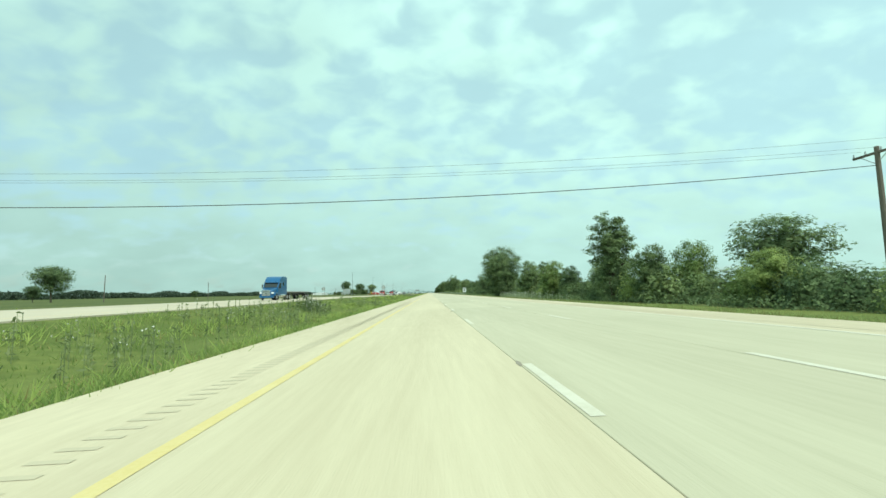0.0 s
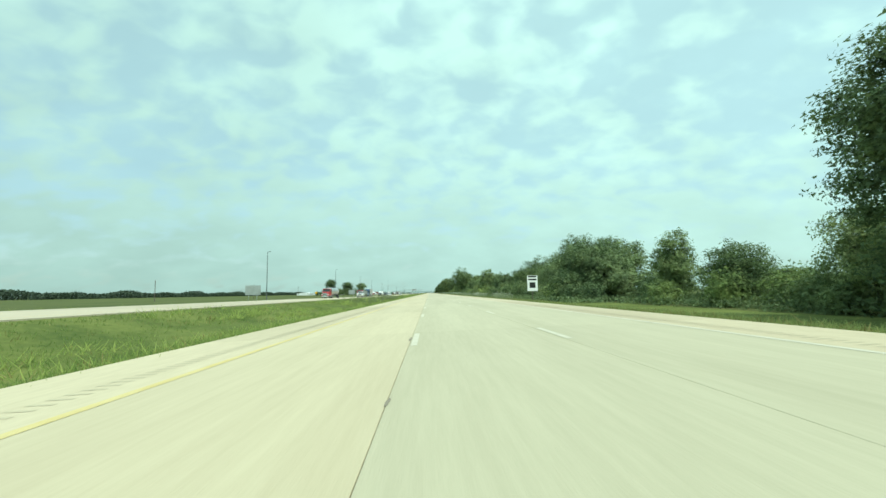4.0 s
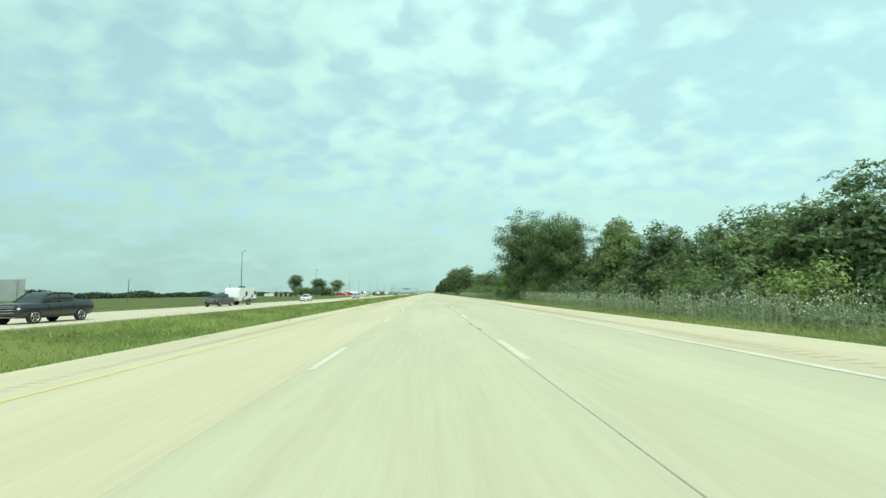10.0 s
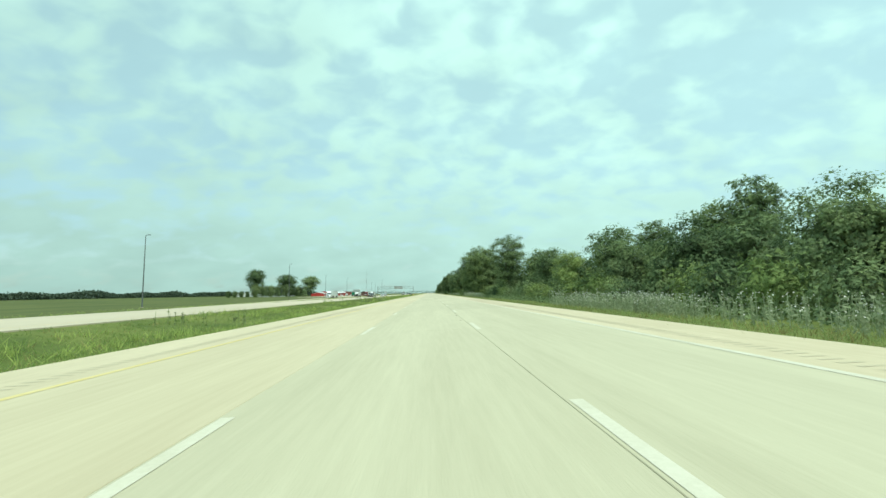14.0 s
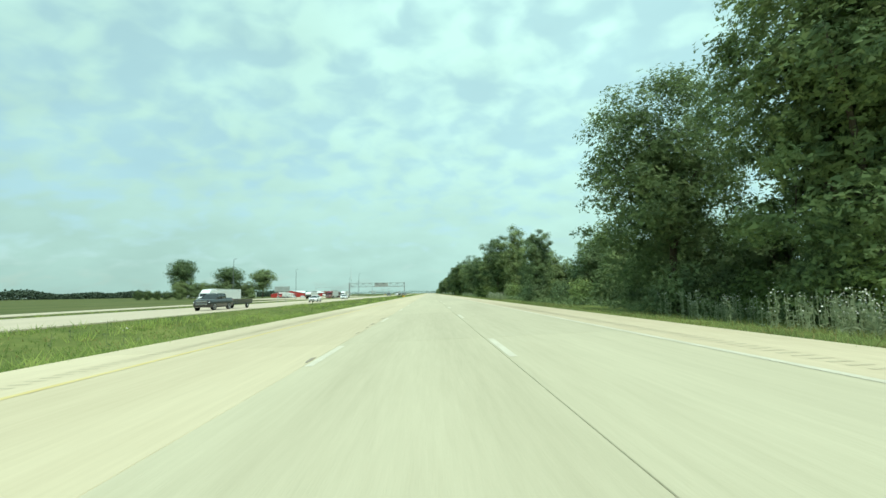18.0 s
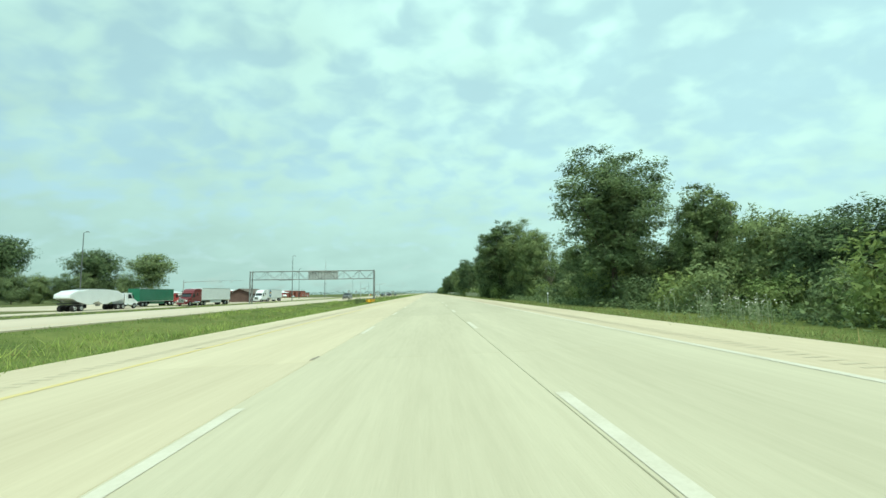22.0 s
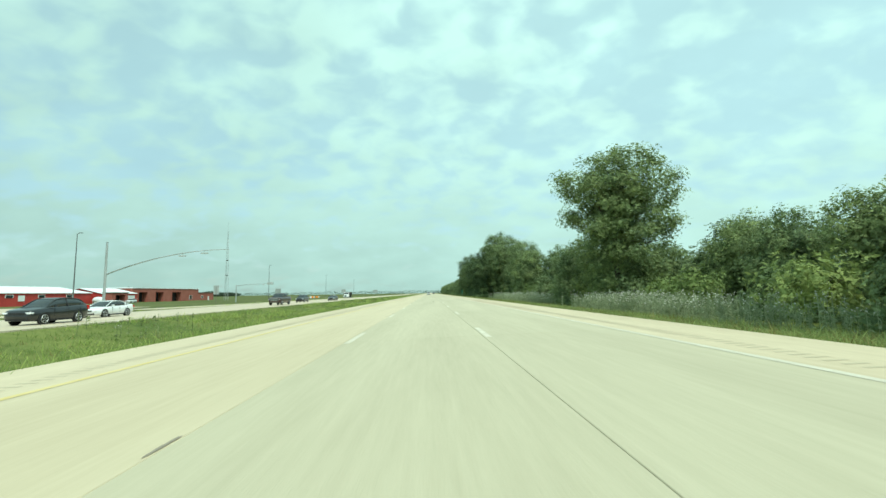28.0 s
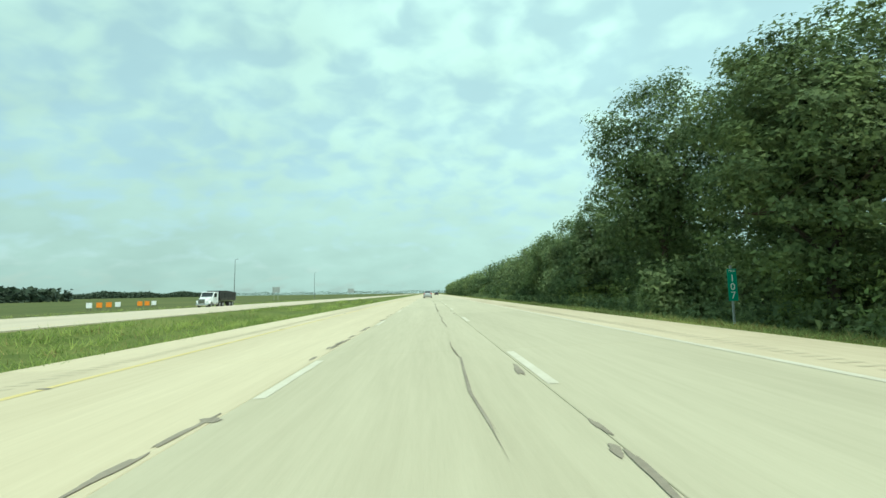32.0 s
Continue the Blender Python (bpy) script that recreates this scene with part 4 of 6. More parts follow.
# ---- poles, wires, signs ----
def light_pole(x, y, h=15.2, parent_label="tall slim dark steel lamp post beside the far carriageway"):
    p = base("street_lamp", parent_label, "lamp post", "lamp posts", at=pose(x, y, ground_z(x, y)))
    bm = B()
    rod(bm, (0, 0, 0), (0, 0, h), 0.14, 0.07, 10)
    part("pole", bm, DARK_POLE, p, smooth=False)
    bm = B()
    rod(bm, (0, 0, -0.3), (0, 0, 0.12), 0.28, 0.28, 12)
    part("footing", bm, OLD_PAVE, p)
    bm = B()
    rod(bm, (0, 0, h - 0.05), (0.45, 0, h + 0.12), 0.04, 0.035, 6)
    part("bracket", bm, DARK_POLE, p)
    bm = B()
    box(bm, 0.72, 0, h + 0.14, 0.62, 0.26, 0.14, 0.04)
    part("lamp_head", bm, DARK_POLE, p)


for lx, ly in ((-52, 277.5), (-52, 377), (-55, 480), (-60, 584), (-60, 680), (-70, 789), (-68.7, 858.7), (-46.1, 919.4), (-66, 995), (-71, 1070), (-70, 1174), (-70, 1280), (-70, 1390)):
    light_pole(lx, ly)


def utility_pole(x, y, h, arm=True, label="weathered wooden utility pole with a crossarm"):
    p = base("utility_pole", label, "utility pole", "utility poles", at=pose(x, y, ground_z(x, y)))
    bm = B()
    rod(bm, (0, 0, -0.8), (0, 0, h), 0.17, 0.12, 10)
    part("pole", bm, WOOD_POLE, p)
    if arm:
        bm = B()
        box(bm, 0, 0.16, h - 0.35, 0.12, 2.5, 0.13, 0.01)
        part("crossarm", bm, WOOD_POLE, p)
        for yy in (-1.0, -0.4, 0.5, 1.2):
            bm = B()
            rod(bm, (0, 0.16 + yy, h - 0.29), (0, 0.16 + yy, h - 0.08), 0.05, 0.035, 8)
            part("insulator", bm, GALV, p)
        for s in (-1, 1):
            bm = B()
            rod(bm, (0, 0.1, h - 1.0), (0, 0.16 + s * 0.8, h - 0.4), 0.022, 0.022, 5)
            part("brace", bm, GALV, p)


utility_pole(22.0, 23.6, 9.6)
utility_pole(-62, 24.5, 9.6)
for ux, uy, uh in ((-112, 150, 9), (-120, 235, 9), (-118, 330, 9), (-112, 420, 9), (-114, 520, 9), (-112, 600, 9), (37, 100, 9.5), (30, 812, 10), (34, 1062, 10.5)):
    utility_pole(ux, uy, uh, False, "plain weathered wooden utility pole")


def wire(za, zb, sag, y, radius, label):
    """A cable that hangs across both carriageways between the two wooden poles."""
    cu = bpy.data.curves.new("overhead_wire", "CURVE")
    cu.dimensions, cu.bevel_depth, cu.bevel_resolution = "3D", radius, 1
    sp = cu.splines.new("POLY")
    n = 33
    sp.points.add(n - 1)
    for i in range(n):
        f = i / (n - 1)
        sp.points[i].co = (22.0 - 84.0 * f, y, za + (zb - za) * f - 4 * sag * f * (1 - f), 1)
    cu.materials.append(CABLE)
    ob = new("overhead_wire", cu)
    deps = bpy.context.evaluated_depsgraph_get()
    me = bpy.data.meshes.new_from_object(ob.evaluated_get(deps))
    bpy.data.objects.remove(ob)
    tagged(new("overhead_wire", me), label, "wire", "overhead wires")


wire(8.0, 7.6, 1.9, 23.6, 0.022, "thick dark overhead cable slung between wooden poles")
for dy, dz in ((-0.95, 0.25), (0.0, 0.0), (0.75, -0.05)):
    wire(9.1 + dz, 8.9 + dz, 1.6 - dy * 0.15, 23.6 + 0.16 + dy, 0.006, "thin overhead wire slung between wooden poles")


def panel_sign(x, y, w, h, z0, face, back, label, legs=2, name="road_sign", diamond=False, bars=None, towards=1):
    """A sign on posts. towards: 1 when its back faces the traffic on the near carriageway."""
    p = base(name, label, "road sign", at=pose(x, y, ground_z(x, y)))
    z0 -= ground_z(x, y)
    bm = B()
    if diamond:
        prismed = [(0, z0), (w / 2, z0 + h / 2), (0, z0 + h), (-w / 2, z0 + h / 2)]
        a = [bm.verts.new((px, -0.012, pz)) for px, pz in prismed]
        b = [bm.verts.new((px, 0.012, pz)) for px, pz in prismed]
        bm.faces.new(a)
        bm.faces.new(list(reversed(b)))
        for i in range(4):
            bm.faces.new((a[i], a[(i + 1) % 4], b[(i + 1) % 4], b[i]))
    else:
        box(bm, 0, 0, z0 + h / 2, w, 0.03, h, 0.008)
    panel = part("panel", bm, back if towards > 0 else face, p)
    bm = B()
    if diamond:
        k = 0.94
        pts = [(0, z0 + h * (1 - k) / 2), (w / 2 * k, z0 + h / 2), (0, z0 + h * (1 + k) / 2), (-w / 2 * k, z0 + h / 2)]
        bm.faces.new([bm.verts.new((px, 0.017 * towards, pz)) for px, pz in pts])
    else:
        box(bm, 0, 0.019 * towards, z0 + h / 2, w * 0.96, 0.004, h * 0.94)
    part("face", bm, face, panel)
    if towards > 0 and not diamond and w > 2:
        for i in range(9):
            bm = B()
            box(bm, 0, -0.03, z0 + h * (i + 0.5) / 9, w * 0.99, 0.03, 0.03)
            part("stiffener", bm, back, panel)
    for s in ([0] if legs == 1 else [-w * 0.27, w * 0.27]):
        bm = B()
        box(bm, s, -0.07 * towards, (z0 + h * 0.9 - 0.4) / 2, 0.1 if w > 2 else 0.07, 0.07, z0 + h * 0.9 + 0.4)
        part("post", bm, GALV if w > 2 else WOOD_POLE, p)
    for bz, bw, bh in bars or ():
        bm = B()
        box(bm, 0, -0.02, z0 + bz, bw, 0.006, bh)
        part("lettering_bar", bm, BLACK, panel, "plain black bar of lettering")
    return p


panel_sign(-55, 274.5, 4.6, 2.9, 1.2, SIGN_GREEN, SIGN_BACK, "bare grey aluminium back of a large guide sign")
panel_sign(-47.5, 401, 3.6, 2.5, 0.9, SIGN_GREEN, SIGN_BACK, "bare grey aluminium back of a large guide sign")
panel_sign(-46, 769, 4.7, 1.6, 2.2, SIGN_GREEN, SIGN_BACK, "bare grey aluminium back of a wide guide sign")
panel_sign(-68, 1180, 2.4, 2.0, 2.0, SIGN_GREEN, SIGN_BACK, "bare grey aluminium back of a guide sign beside the slip road")
panel_sign(-62, 1300, 3.0, 2.4, 2.0, SIGN_GREEN, SIGN_BACK, "bare grey aluminium back of a guide sign")
panel_sign(-55, 1430, 4.6, 2.8, 2.0, SIGN_GREEN, SIGN_BACK, "bare grey aluminium back of a large guide sign")
panel_sign(-62, 1110, 1.6, 2.6, 1.6, SIGN_WHITE, SIGN_BACK, "grey back of an upright regulatory sign", legs=1)
for dx_, dy_, dw_, dz_ in ((-19.3, 150, 1.7, 2.3), (-39.4, 149.4, 1.4, 2.2)):
    panel_sign(dx_, dy_, dw_, dw_, dz_, SIGN_ORANGE, SIGN_BACK, "grey back of a diamond warning sign on two posts", diamond=True)
panel_sign(-43.5, 303.5, 1.0, 1.0, 1.2, SIGN_YELLOW, SIGN_YELLOW, "yellow diamond warning sign with its plate below", legs=1, diamond=True, towards=-1)
panel_sign(12.2, 199, 1.4, 2.1, 1.2, SIGN_WHITE, SIGN_WHITE, "white speed regulation sign with black lettering", legs=1, towards=-1, bars=((1.95, 1.1, 0.22), (1.55, 1.1, 0.22), (0.8, 0.8, 0.75)))
for k in range(7):
    panel_sign(-58 - k * 0.2, 1197 + k * 2.6 + (4 if k > 3 else 0), 1.0, 0.9, -0.6, SIGN_ORANGE if k % 3 else SIGN_WHITE, SIGN_ORANGE, "orange and white work barricade on the verge", legs=2, name="barricade", towards=-1)


def letters(text, size, parent, at, material, name="lettering"):
    cu = bpy.data.curves.new(name, "FONT")
    cu.body, cu.size, cu.extrude, cu.align_x, cu.align_y = text, size, 0.002, "CENTER", "CENTER"
    ob = new(name, cu)
    me = bpy.data.meshes.new_from_object(ob.evaluated_get(bpy.context.evaluated_depsgraph_get()))
    bpy.data.objects.remove(ob)
    me.materials.clear()
    me.materials.append(material)
    ob = new(name, me)
    ob.parent = parent
    ob.matrix_local = at
    ob["label"] = "white reflective lettering"
    return ob


def mile_marker(x, y):
    p = base("mile_marker", "narrow green mile marker with white numerals on a steel post", "road sign", at=pose(x, y, ground_z(x, y)))
    bm = B()
    box(bm, 0, 0.05, 1.0, 0.07, 0.05, 2.6)
    part("post", bm, GALV, p)
    bm = B()
    box(bm, 0, 0, 1.55, 0.37, 0.02, 1.24, 0.008)
    panel = part("panel", bm, SIGN_GREEN, p)
    for i, ch in enumerate("107"):
        letters(ch, 0.38, panel, pose(0, -0.014, 1.80 - 0.33 * i, 90, 0, 0), SIGN_WHITE)
    letters("MILE", 0.125, panel, pose(0, -0.014, 2.09, 90, 0, 0), SIGN_WHITE)


mile_marker(11.7, 1136.6)
for ky in (480, 806, 966):
    p_ = base("delineator", "slim steel delineator post with a pale reflector", "marker post", "delineators", at=pose(9.8, ky, ground_z(9.8)))
    bm_ = B()
    box(bm_, 0, 0, 0.45, 0.05, 0.03, 1.3)
    part("post", bm_, GALV, p_)
    bm_ = B()
    box(bm_, 0, -0.025, 1.02, 0.1, 0.012, 0.14, 0.004)
    part("reflector", bm_, SIGN_WHITE, p_)


def gantry(y, xa, xb, low, high):
    """A box truss over the far carriageway on paired posts, with the back of a message sign."""
    g = base("sign_gantry", "galvanised box-truss gantry with a message sign seen from behind", "gantry")
    dy = 0.75
    for x in (xa, xb):
        for s in (-dy, dy):
            bm = B()
            rod(bm, (x, y + s, ground_z(x) - 0.4), (x, y + s, high + 0.15), 0.17, 0.15, 12)
            part("post", bm, GANTRY_STEEL, g)
        bm = B()
        rod(bm, (x, y - dy, 4.4), (x, y + dy, 2.0), 0.07, 0.07, 8)
        rod(bm, (x, y - dy, -0.4), (x, y + dy, 1.6), 0.07, 0.07, 8)
        rod(bm, (x, y - dy, low), (x, y + dy, low), 0.09, 0.09, 8)
        part("post_brace", bm, GANTRY_STEEL, g)
    for s in (-dy, dy):
        for z in (low, high):
            bm = B()
            rod(bm, (xa, y + s, z), (xb, y + s, z), 0.085, 0.085, 8)
            part("chord", bm, GANTRY_STEEL, g)
    n = 16
    step = (xb - xa) / n
    for i in range(n):
        for s in (-dy, dy):
            bm = B()
            z1, z2 = (low, high) if i % 2 else (high, low)
            rod(bm, (xa + i * step, y + s, z1), (xa + (i + 1) * step, y + s, z2), 0.04, 0.04, 6)
            part("diagonal", bm, GANTRY_STEEL, g)
        bm = B()
        rod(bm, (xa + i * step, y - dy, high), (xa + (i + 1) * step, y + dy, high), 0.032, 0.032, 6)
        part("diagonal", bm, GANTRY_STEEL, g)
        bm = B()
        rod(bm, (xa + i * step, y - dy, low), (xa + i * step, y + dy, low), 0.032, 0.032, 6)
        part("crosspiece", bm, GANTRY_STEEL, g)
    for i in range(n + 1):
        for s in (-dy, dy):
            if i % 2 == 0:
                bm = B()
                rod(bm, (xa + i * step, y + s, low), (xa + i * step, y + s, high), 0.035, 0.035, 6)
                part("upright", bm, GANTRY_STEEL, g)
    bm = B()
    box(bm, -27.9, y + dy + 0.35, (low + high) / 2 + 0.05, 7.8, 0.3, 2.45, 0.03)
    sign = part("message_sign", bm, SIGN_BACK, g, "ribbed grey back of a wide message sign")
    for i in range(10):
        bm = B()
        box(bm, -31.5 + i * 0.8, y + dy + 0.17, (low + high) / 2 + 0.05, 0.07, 0.06, 2.4)
        part("rib", bm, GANTRY_STEEL, sign)
    for i in range(3):
        bm = B()
        box(bm, -36 - i * 1.2, y - dy, low - 0.22, 0.9, 0.5, 0.1, 0.02)
        part("catwalk", bm, GANTRY_STEEL, g)


gantry(885.5, -46.2, -14.4, 5.15, 7.25)


def crash_cushion(x, y):
    c = base("crash_cushion", "low yellow ribbed crash cushion before the gantry post", "crash barrier", at=pose(x, y, ground_z(x, y)))
    for i in range(2):
        for s in (-0.55, 0.55):
            bm = B()
            prism(bm, [(i * 4.1, 0.25), (i * 4.1 + 4.0, 0.25), (i * 4.1 + 4.0, 0.95), (i * 4.1, 0.95)], s - 0.05, s + 0.05, 0.02)
            beam = part("rail", bm, CRASH_YELLOW, c)
            for z in (0.42, 0.60, 0.78):
                bm = B()
                rod(bm, (s, i * 4.1, z), (s, i * 4.1 + 4.0, z), 0.055, 0.055, 8)
                part("rib", bm, CRASH_YELLOW, beam)
    bm = B()
    rod(bm, (0, 0.05, 0.22), (0, 0.05, 0.96), 0.56, 0.56, 18)
    part("nose", bm, CRASH_YELLOW, c, "rounded yellow nose")
    bm = B()
    prism(bm, [(0, 0.97), (14.0, 0.97), (14.0, 1.03), (0, 1.03)], -0.58, 0.58, 0.01)
    part("cover", bm, BLACK, c, "dark cover strip")
    for i in range(7):
        for s in (-0.42, 0.42):
            bm = B()
            box(bm, s, 0.15 + i * 1.28, 0.4, 0.12, 0.1, 1.15)
            part("post", bm, GALV, c)


crash_cushion(-14.6, 876.2)


def mast_arm(x, y, h, attach, reach, end_z, label, box_at_end=False):
    p = base("mast_arm", label, "mast arm", at=pose(x, y, ground_z(x, y)))
    g = ground_z(x)
    bm = B()
    rod(bm, (0, 0, -0.2), (0, 0, h - g), 0.17, 0.12, 12)
    part("pole", bm, GALV, p)
    bm = B()
    prev = None
    n = 10
    for i in range(n + 1):
        f = i / n
        q = Vector((reach * f, 0, attach - g + (end_z - attach) * (1 - (1 - f) ** 2)))
        if prev is not None:
            rod(bm, prev, q, 0.10 * (1 - 0.6 * (i - 1) / n), 0.10 * (1 - 0.6 * f), 8, False)
        prev = q
    part("arm", bm, GALV, p)
    for f in (0.62, 0.8):
        bm = B()
        q = Vector((reach * f, 0, attach - g + (end_z - attach) * (1 - (1 - f) ** 2)))
        box(bm, q.x, 0, q.z - 0.35, 0.9, 0.2, 0.16, 0.03)
        rod(bm, (q.x, 0, q.z), (q.x, 0, q.z - 0.3), 0.03, 0.03, 6)
        part("detector", bm, SIGN_BACK, p)
    if box_at_end:
        bm = B()
        box(bm, reach, -0.12, end_z - g, 2.0, 0.2, 0.8, 0.03)
        part("signal_box", bm, SIGN_BACK, p)


mast_arm(-41.5, 1037.5, 8.3, 4.1, 15.5, 7.2, "grey steel pole with a long curved mast arm")
mast_arm(-63, 1125.5, 4.6, 4.3, 11.0, 5.0, "low grey steel pole with a mast arm and signal box", True)
mast_arm(-67, 892, 5.6, 5.0, 16.0, 5.3, "slim grey steel pole with a mast arm over the slip road")


def radio_tower(x, y, h):
    t = base("radio_tower", "tall slender grey lattice radio tower", "radio tower", at=pose(x, y, ground_z(x, y)))
    def at(i, z):
        r = 0.95 * (1 - z / h) + 0.22
        return Vector((r * math.cos(i * 2.094), r * math.sin(i * 2.094), z))
    for i in range(3):
        bm = B()
        rod(bm, at(i, -0.3), at(i, h), 0.07, 0.035, 6)
        part("leg", bm, GALV, t)
    n = 26
    for k in range(n):
        z0, z1 = h * k / n, h * (k + 1) / n
        bm = B()
        for i in range(3):
            rod(bm, at(i, z0), at((i + 1) % 3, z1), 0.03, 0.03, 4, False)
            rod(bm, at(i, z1), at((i + 1) % 3, z1), 0.025, 0.025, 4, False)
        part("lattice_panel", bm, GALV, t)
    bm = B()
    rod(bm, (0, 0, h), (0, 0, h + 5), 0.05, 0.02, 6)
    part("aerial", bm, GALV, t)
    for f in (0.36, 0.58):
        bm = B()
        box(bm, 0, 0, h * f, 0.9, 0.9, 0.4, 0.08)
        part("equipment_box", bm, DARK_POLE, t)


radio_tower(-101.5, 1203, 34.5)


# ---- buildings ----
def hall(name, label, x0, x1, y0, y1, eave, ridge, wall, roof, openings, eave_over=0.3):
    """A shed with a pitched roof; openings are (y, z, width, height, kind) on the side that faces the road."""
    g = ground_z(x1)
    b = base(name, label, "building", at=pose(0, 0, g))
    bm = B()
    xm = (x0 + x1) / 2
    bays = sorted(o for o in openings if o[4] == "bay")
    back = x1 - (2.4 if bays else 0.0)
    box(bm, (x0 + back) / 2, (y0 + y1) / 2, eave / 2 - 0.2, back - x0, y1 - y0, eave + 0.4)
    # open bays: piers, and a lintel over each opening
    left = y0
    for oy, oz, ow, oh, kind in bays + ([(y1, 0, 0, 0, "end")] if bays else []):
        right = oy - ow / 2
        box(bm, (back + x1) / 2 + 0.001, (left + right) / 2, eave / 2 - 0.2, x1 - back, right - left, eave + 0.4)
        left = oy + ow / 2
        if kind == "bay":
            box(bm, (back + x1) / 2 + 0.001, oy, (oz + oh / 2 + eave) / 2, x1 - back, ow, eave - oz - oh / 2)
    if ridge > eave:
        for y in (y0 + 0.01, y1 - 0.01):
            bm.faces.new([bm.verts.new(p) for p in ((x0, y, eave), (x1, y, eave), (xm, y, ridge))])
    body = part("wall", bm, wall, b)
    if ridge > eave:
        for s, xe in ((-1, x0 - eave_over), (1, x1 + eave_over)):
            bm = B()
            drop = (ridge - eave) / (x1 - xm) * eave_over
            pts = [(xm, ridge), (xe, eave - drop), (xe, eave - drop + 0.14), (xm, ridge + 0.14)]
            a = [bm.verts.new((px, y0 - eave_over, pz)) for px, pz in pts]
            c = [bm.verts.new((px, y1 + eave_over, pz)) for px, pz in pts]
            bm.faces.new(a)
            bm.faces.new(list(reversed(c)))
            for i in range(4):
                bm.faces.new((a[i], a[(i + 1) % 4], c[(i + 1) % 4], c[i]))
            r = part("roof_slope", bm, roof, b)
            if s > 0:
                for k in range(int((y1 - y0) / 3.0)):
                    bm = B()
                    yy = y0 + 1.5 + 3.0 * k
                    rod(bm, (xm, yy, ridge + 0.16), (xe, yy, eave - drop + 0.16), 0.035, 0.035, 4)
                    part("seam", bm, roof, r)
    else:
        bm = B()
        box(bm, xm, (y0 + y1) / 2, eave + 0.1, x1 - x0 + 0.5, y1 - y0 + 0.5, 0.35, 0.03)
        part("roof", bm, roof, b)
    for oy, oz, ow, oh, kind in openings:
        # a black panel at the back of a bay paints its unlit inside
        mat = {"door": P_WHITE, "window": GLASS, "bay": BLACK, "sign": SIGN_WHITE}[kind]
        bm = B()
        box(bm, (back if kind == "bay" else x1) + 0.03, oy, oz, 0.12, ow, oh, 0.015)
        w = part({"door": "door", "window": "window", "bay": "vehicle_bay", "sign": "wall_panel"}[kind], bm, mat, body)
        if kind != "sign":
            for dy, dz, sy, sz in ((0, oh / 2, ow + 0.2, 0.12), (-ow / 2, 0, 0.12, oh), (ow / 2, 0, 0.12, oh)):
                bm = B()
                box(bm, x1 + 0.06, oy + dy, oz + dz, 0.16, sy, sz)
                part("frame", bm, wall if kind == "bay" else WALL_WHITE, w)
    return b


def storage_tank(x, y, length, r):
    """A lying tank with domed ends on two saddles."""
    t = base("storage_tank", "white rounded storage tank lying beside a red barn", "tank", at=pose(x, y, ground_z(x, y)))
    bm = B()
    rings = []
    for k in range(13):
        f = k / 12
        bulge = math.sin(math.pi * min(1.0, max(0.0, f * 3)) / 2) if f < 0.5 else math.sin(math.pi * min(1.0, (1 - f) * 3) / 2)
        rings.append([((f - 0.5) * length, r * max(0.05, bulge) * math.cos(a), r + 0.25 + r * max(0.05, bulge) * math.sin(a)) for a in (6.2832 * j / 18 for j in range(18))])
    loft(bm, rings)
    part("shell", bm, P_WHITE, t, smooth=True)
    for sx in (-0.28, 0.28):
        bm = B()
        box(bm, sx * length, 0, 0.2, 0.3, r * 1.5, 0.9, 0.03)
        part("saddle", bm, GALV, t)
    bm = B()
    rod(bm, (0, 0, 2 * r + 0.2), (0, 0, 2 * r + 0.45), 0.25, 0.22, 12)
    part("hatch", bm, GALV, t)


hall("barn", "long red metal barn with a white roof", -150, -126, 1073, 1148, 4.0, 6.3, BARN_RED, ROOF_WHITE,
     [(1083 + 11 * k, 3.0, 2.4, 0.9, "window") for k in range(6)] + [(1094, 1.3, 1.8, 2.6, "door"), (1120, 2.4, 2.2, 1.8, "sign")])
hall("shed", "small red shed with a white roof", -148, -132, 1046, 1066, 3.2, 4.8, BARN_RED, ROOF_WHITE, [(1052, 1.4, 3.4, 2.8, "door"), (1060, 1.4, 3.4, 2.8, "door")])
hall("shed", "low red shed with a white roof and dark open bays", -142, -125, 1152, 1172, 3.8, 5.9, BARN_RED, ROOF_WHITE, [(1163.4, 1.6, 1.8, 3.2, "bay"), (1168.6, 1.5, 4.0, 2.9, "door")])
hall("brick_porch", "low red brick porch with one dark open bay", -125, -121.5, 1152.6, 1161.4, 4.0, 4.0, BRICK_WALL, ROOF_BROWN, [(1157, 1.7, 5.6, 3.3, "bay")])
hall("service_garage", "flat-roofed red brick service garage with dark open bays", -139, -127.5, 1173, 1227, 6.2, 6.2, BRICK_WALL, ROOF_WHITE,
     [(1180, 2.3, 6.0, 4.4, "bay"), (1192, 2.3, 6.0, 4.4, "bay"), (1206, 2.3, 8.0, 4.4, "bay"), (1219, 1.8, 2.4, 2.0, "window")])
hall("annex", "low flat-roofed red brick annex", -144, -129, 1227.5, 1247, 4.2, 4.2, BRICK_WALL, ROOF_BROWN, [(1234, 1.9, 2.0, 1.4, "window"), (1241, 1.1, 1.2, 2.2, "door")])
hall("weigh_station", "low brown brick weigh station with a dark hipped roof", -68.2, -60.8, 922, 937, 3.0, 4.5, WALL_BROWN, ROOF_BROWN,
     [(925, 1.6, 2.0, 1.3, "window"), (929, 1.6, 2.0, 1.3, "window"), (932.5, 1.1, 1.1, 2.2, "door")], eave_over=0.7)
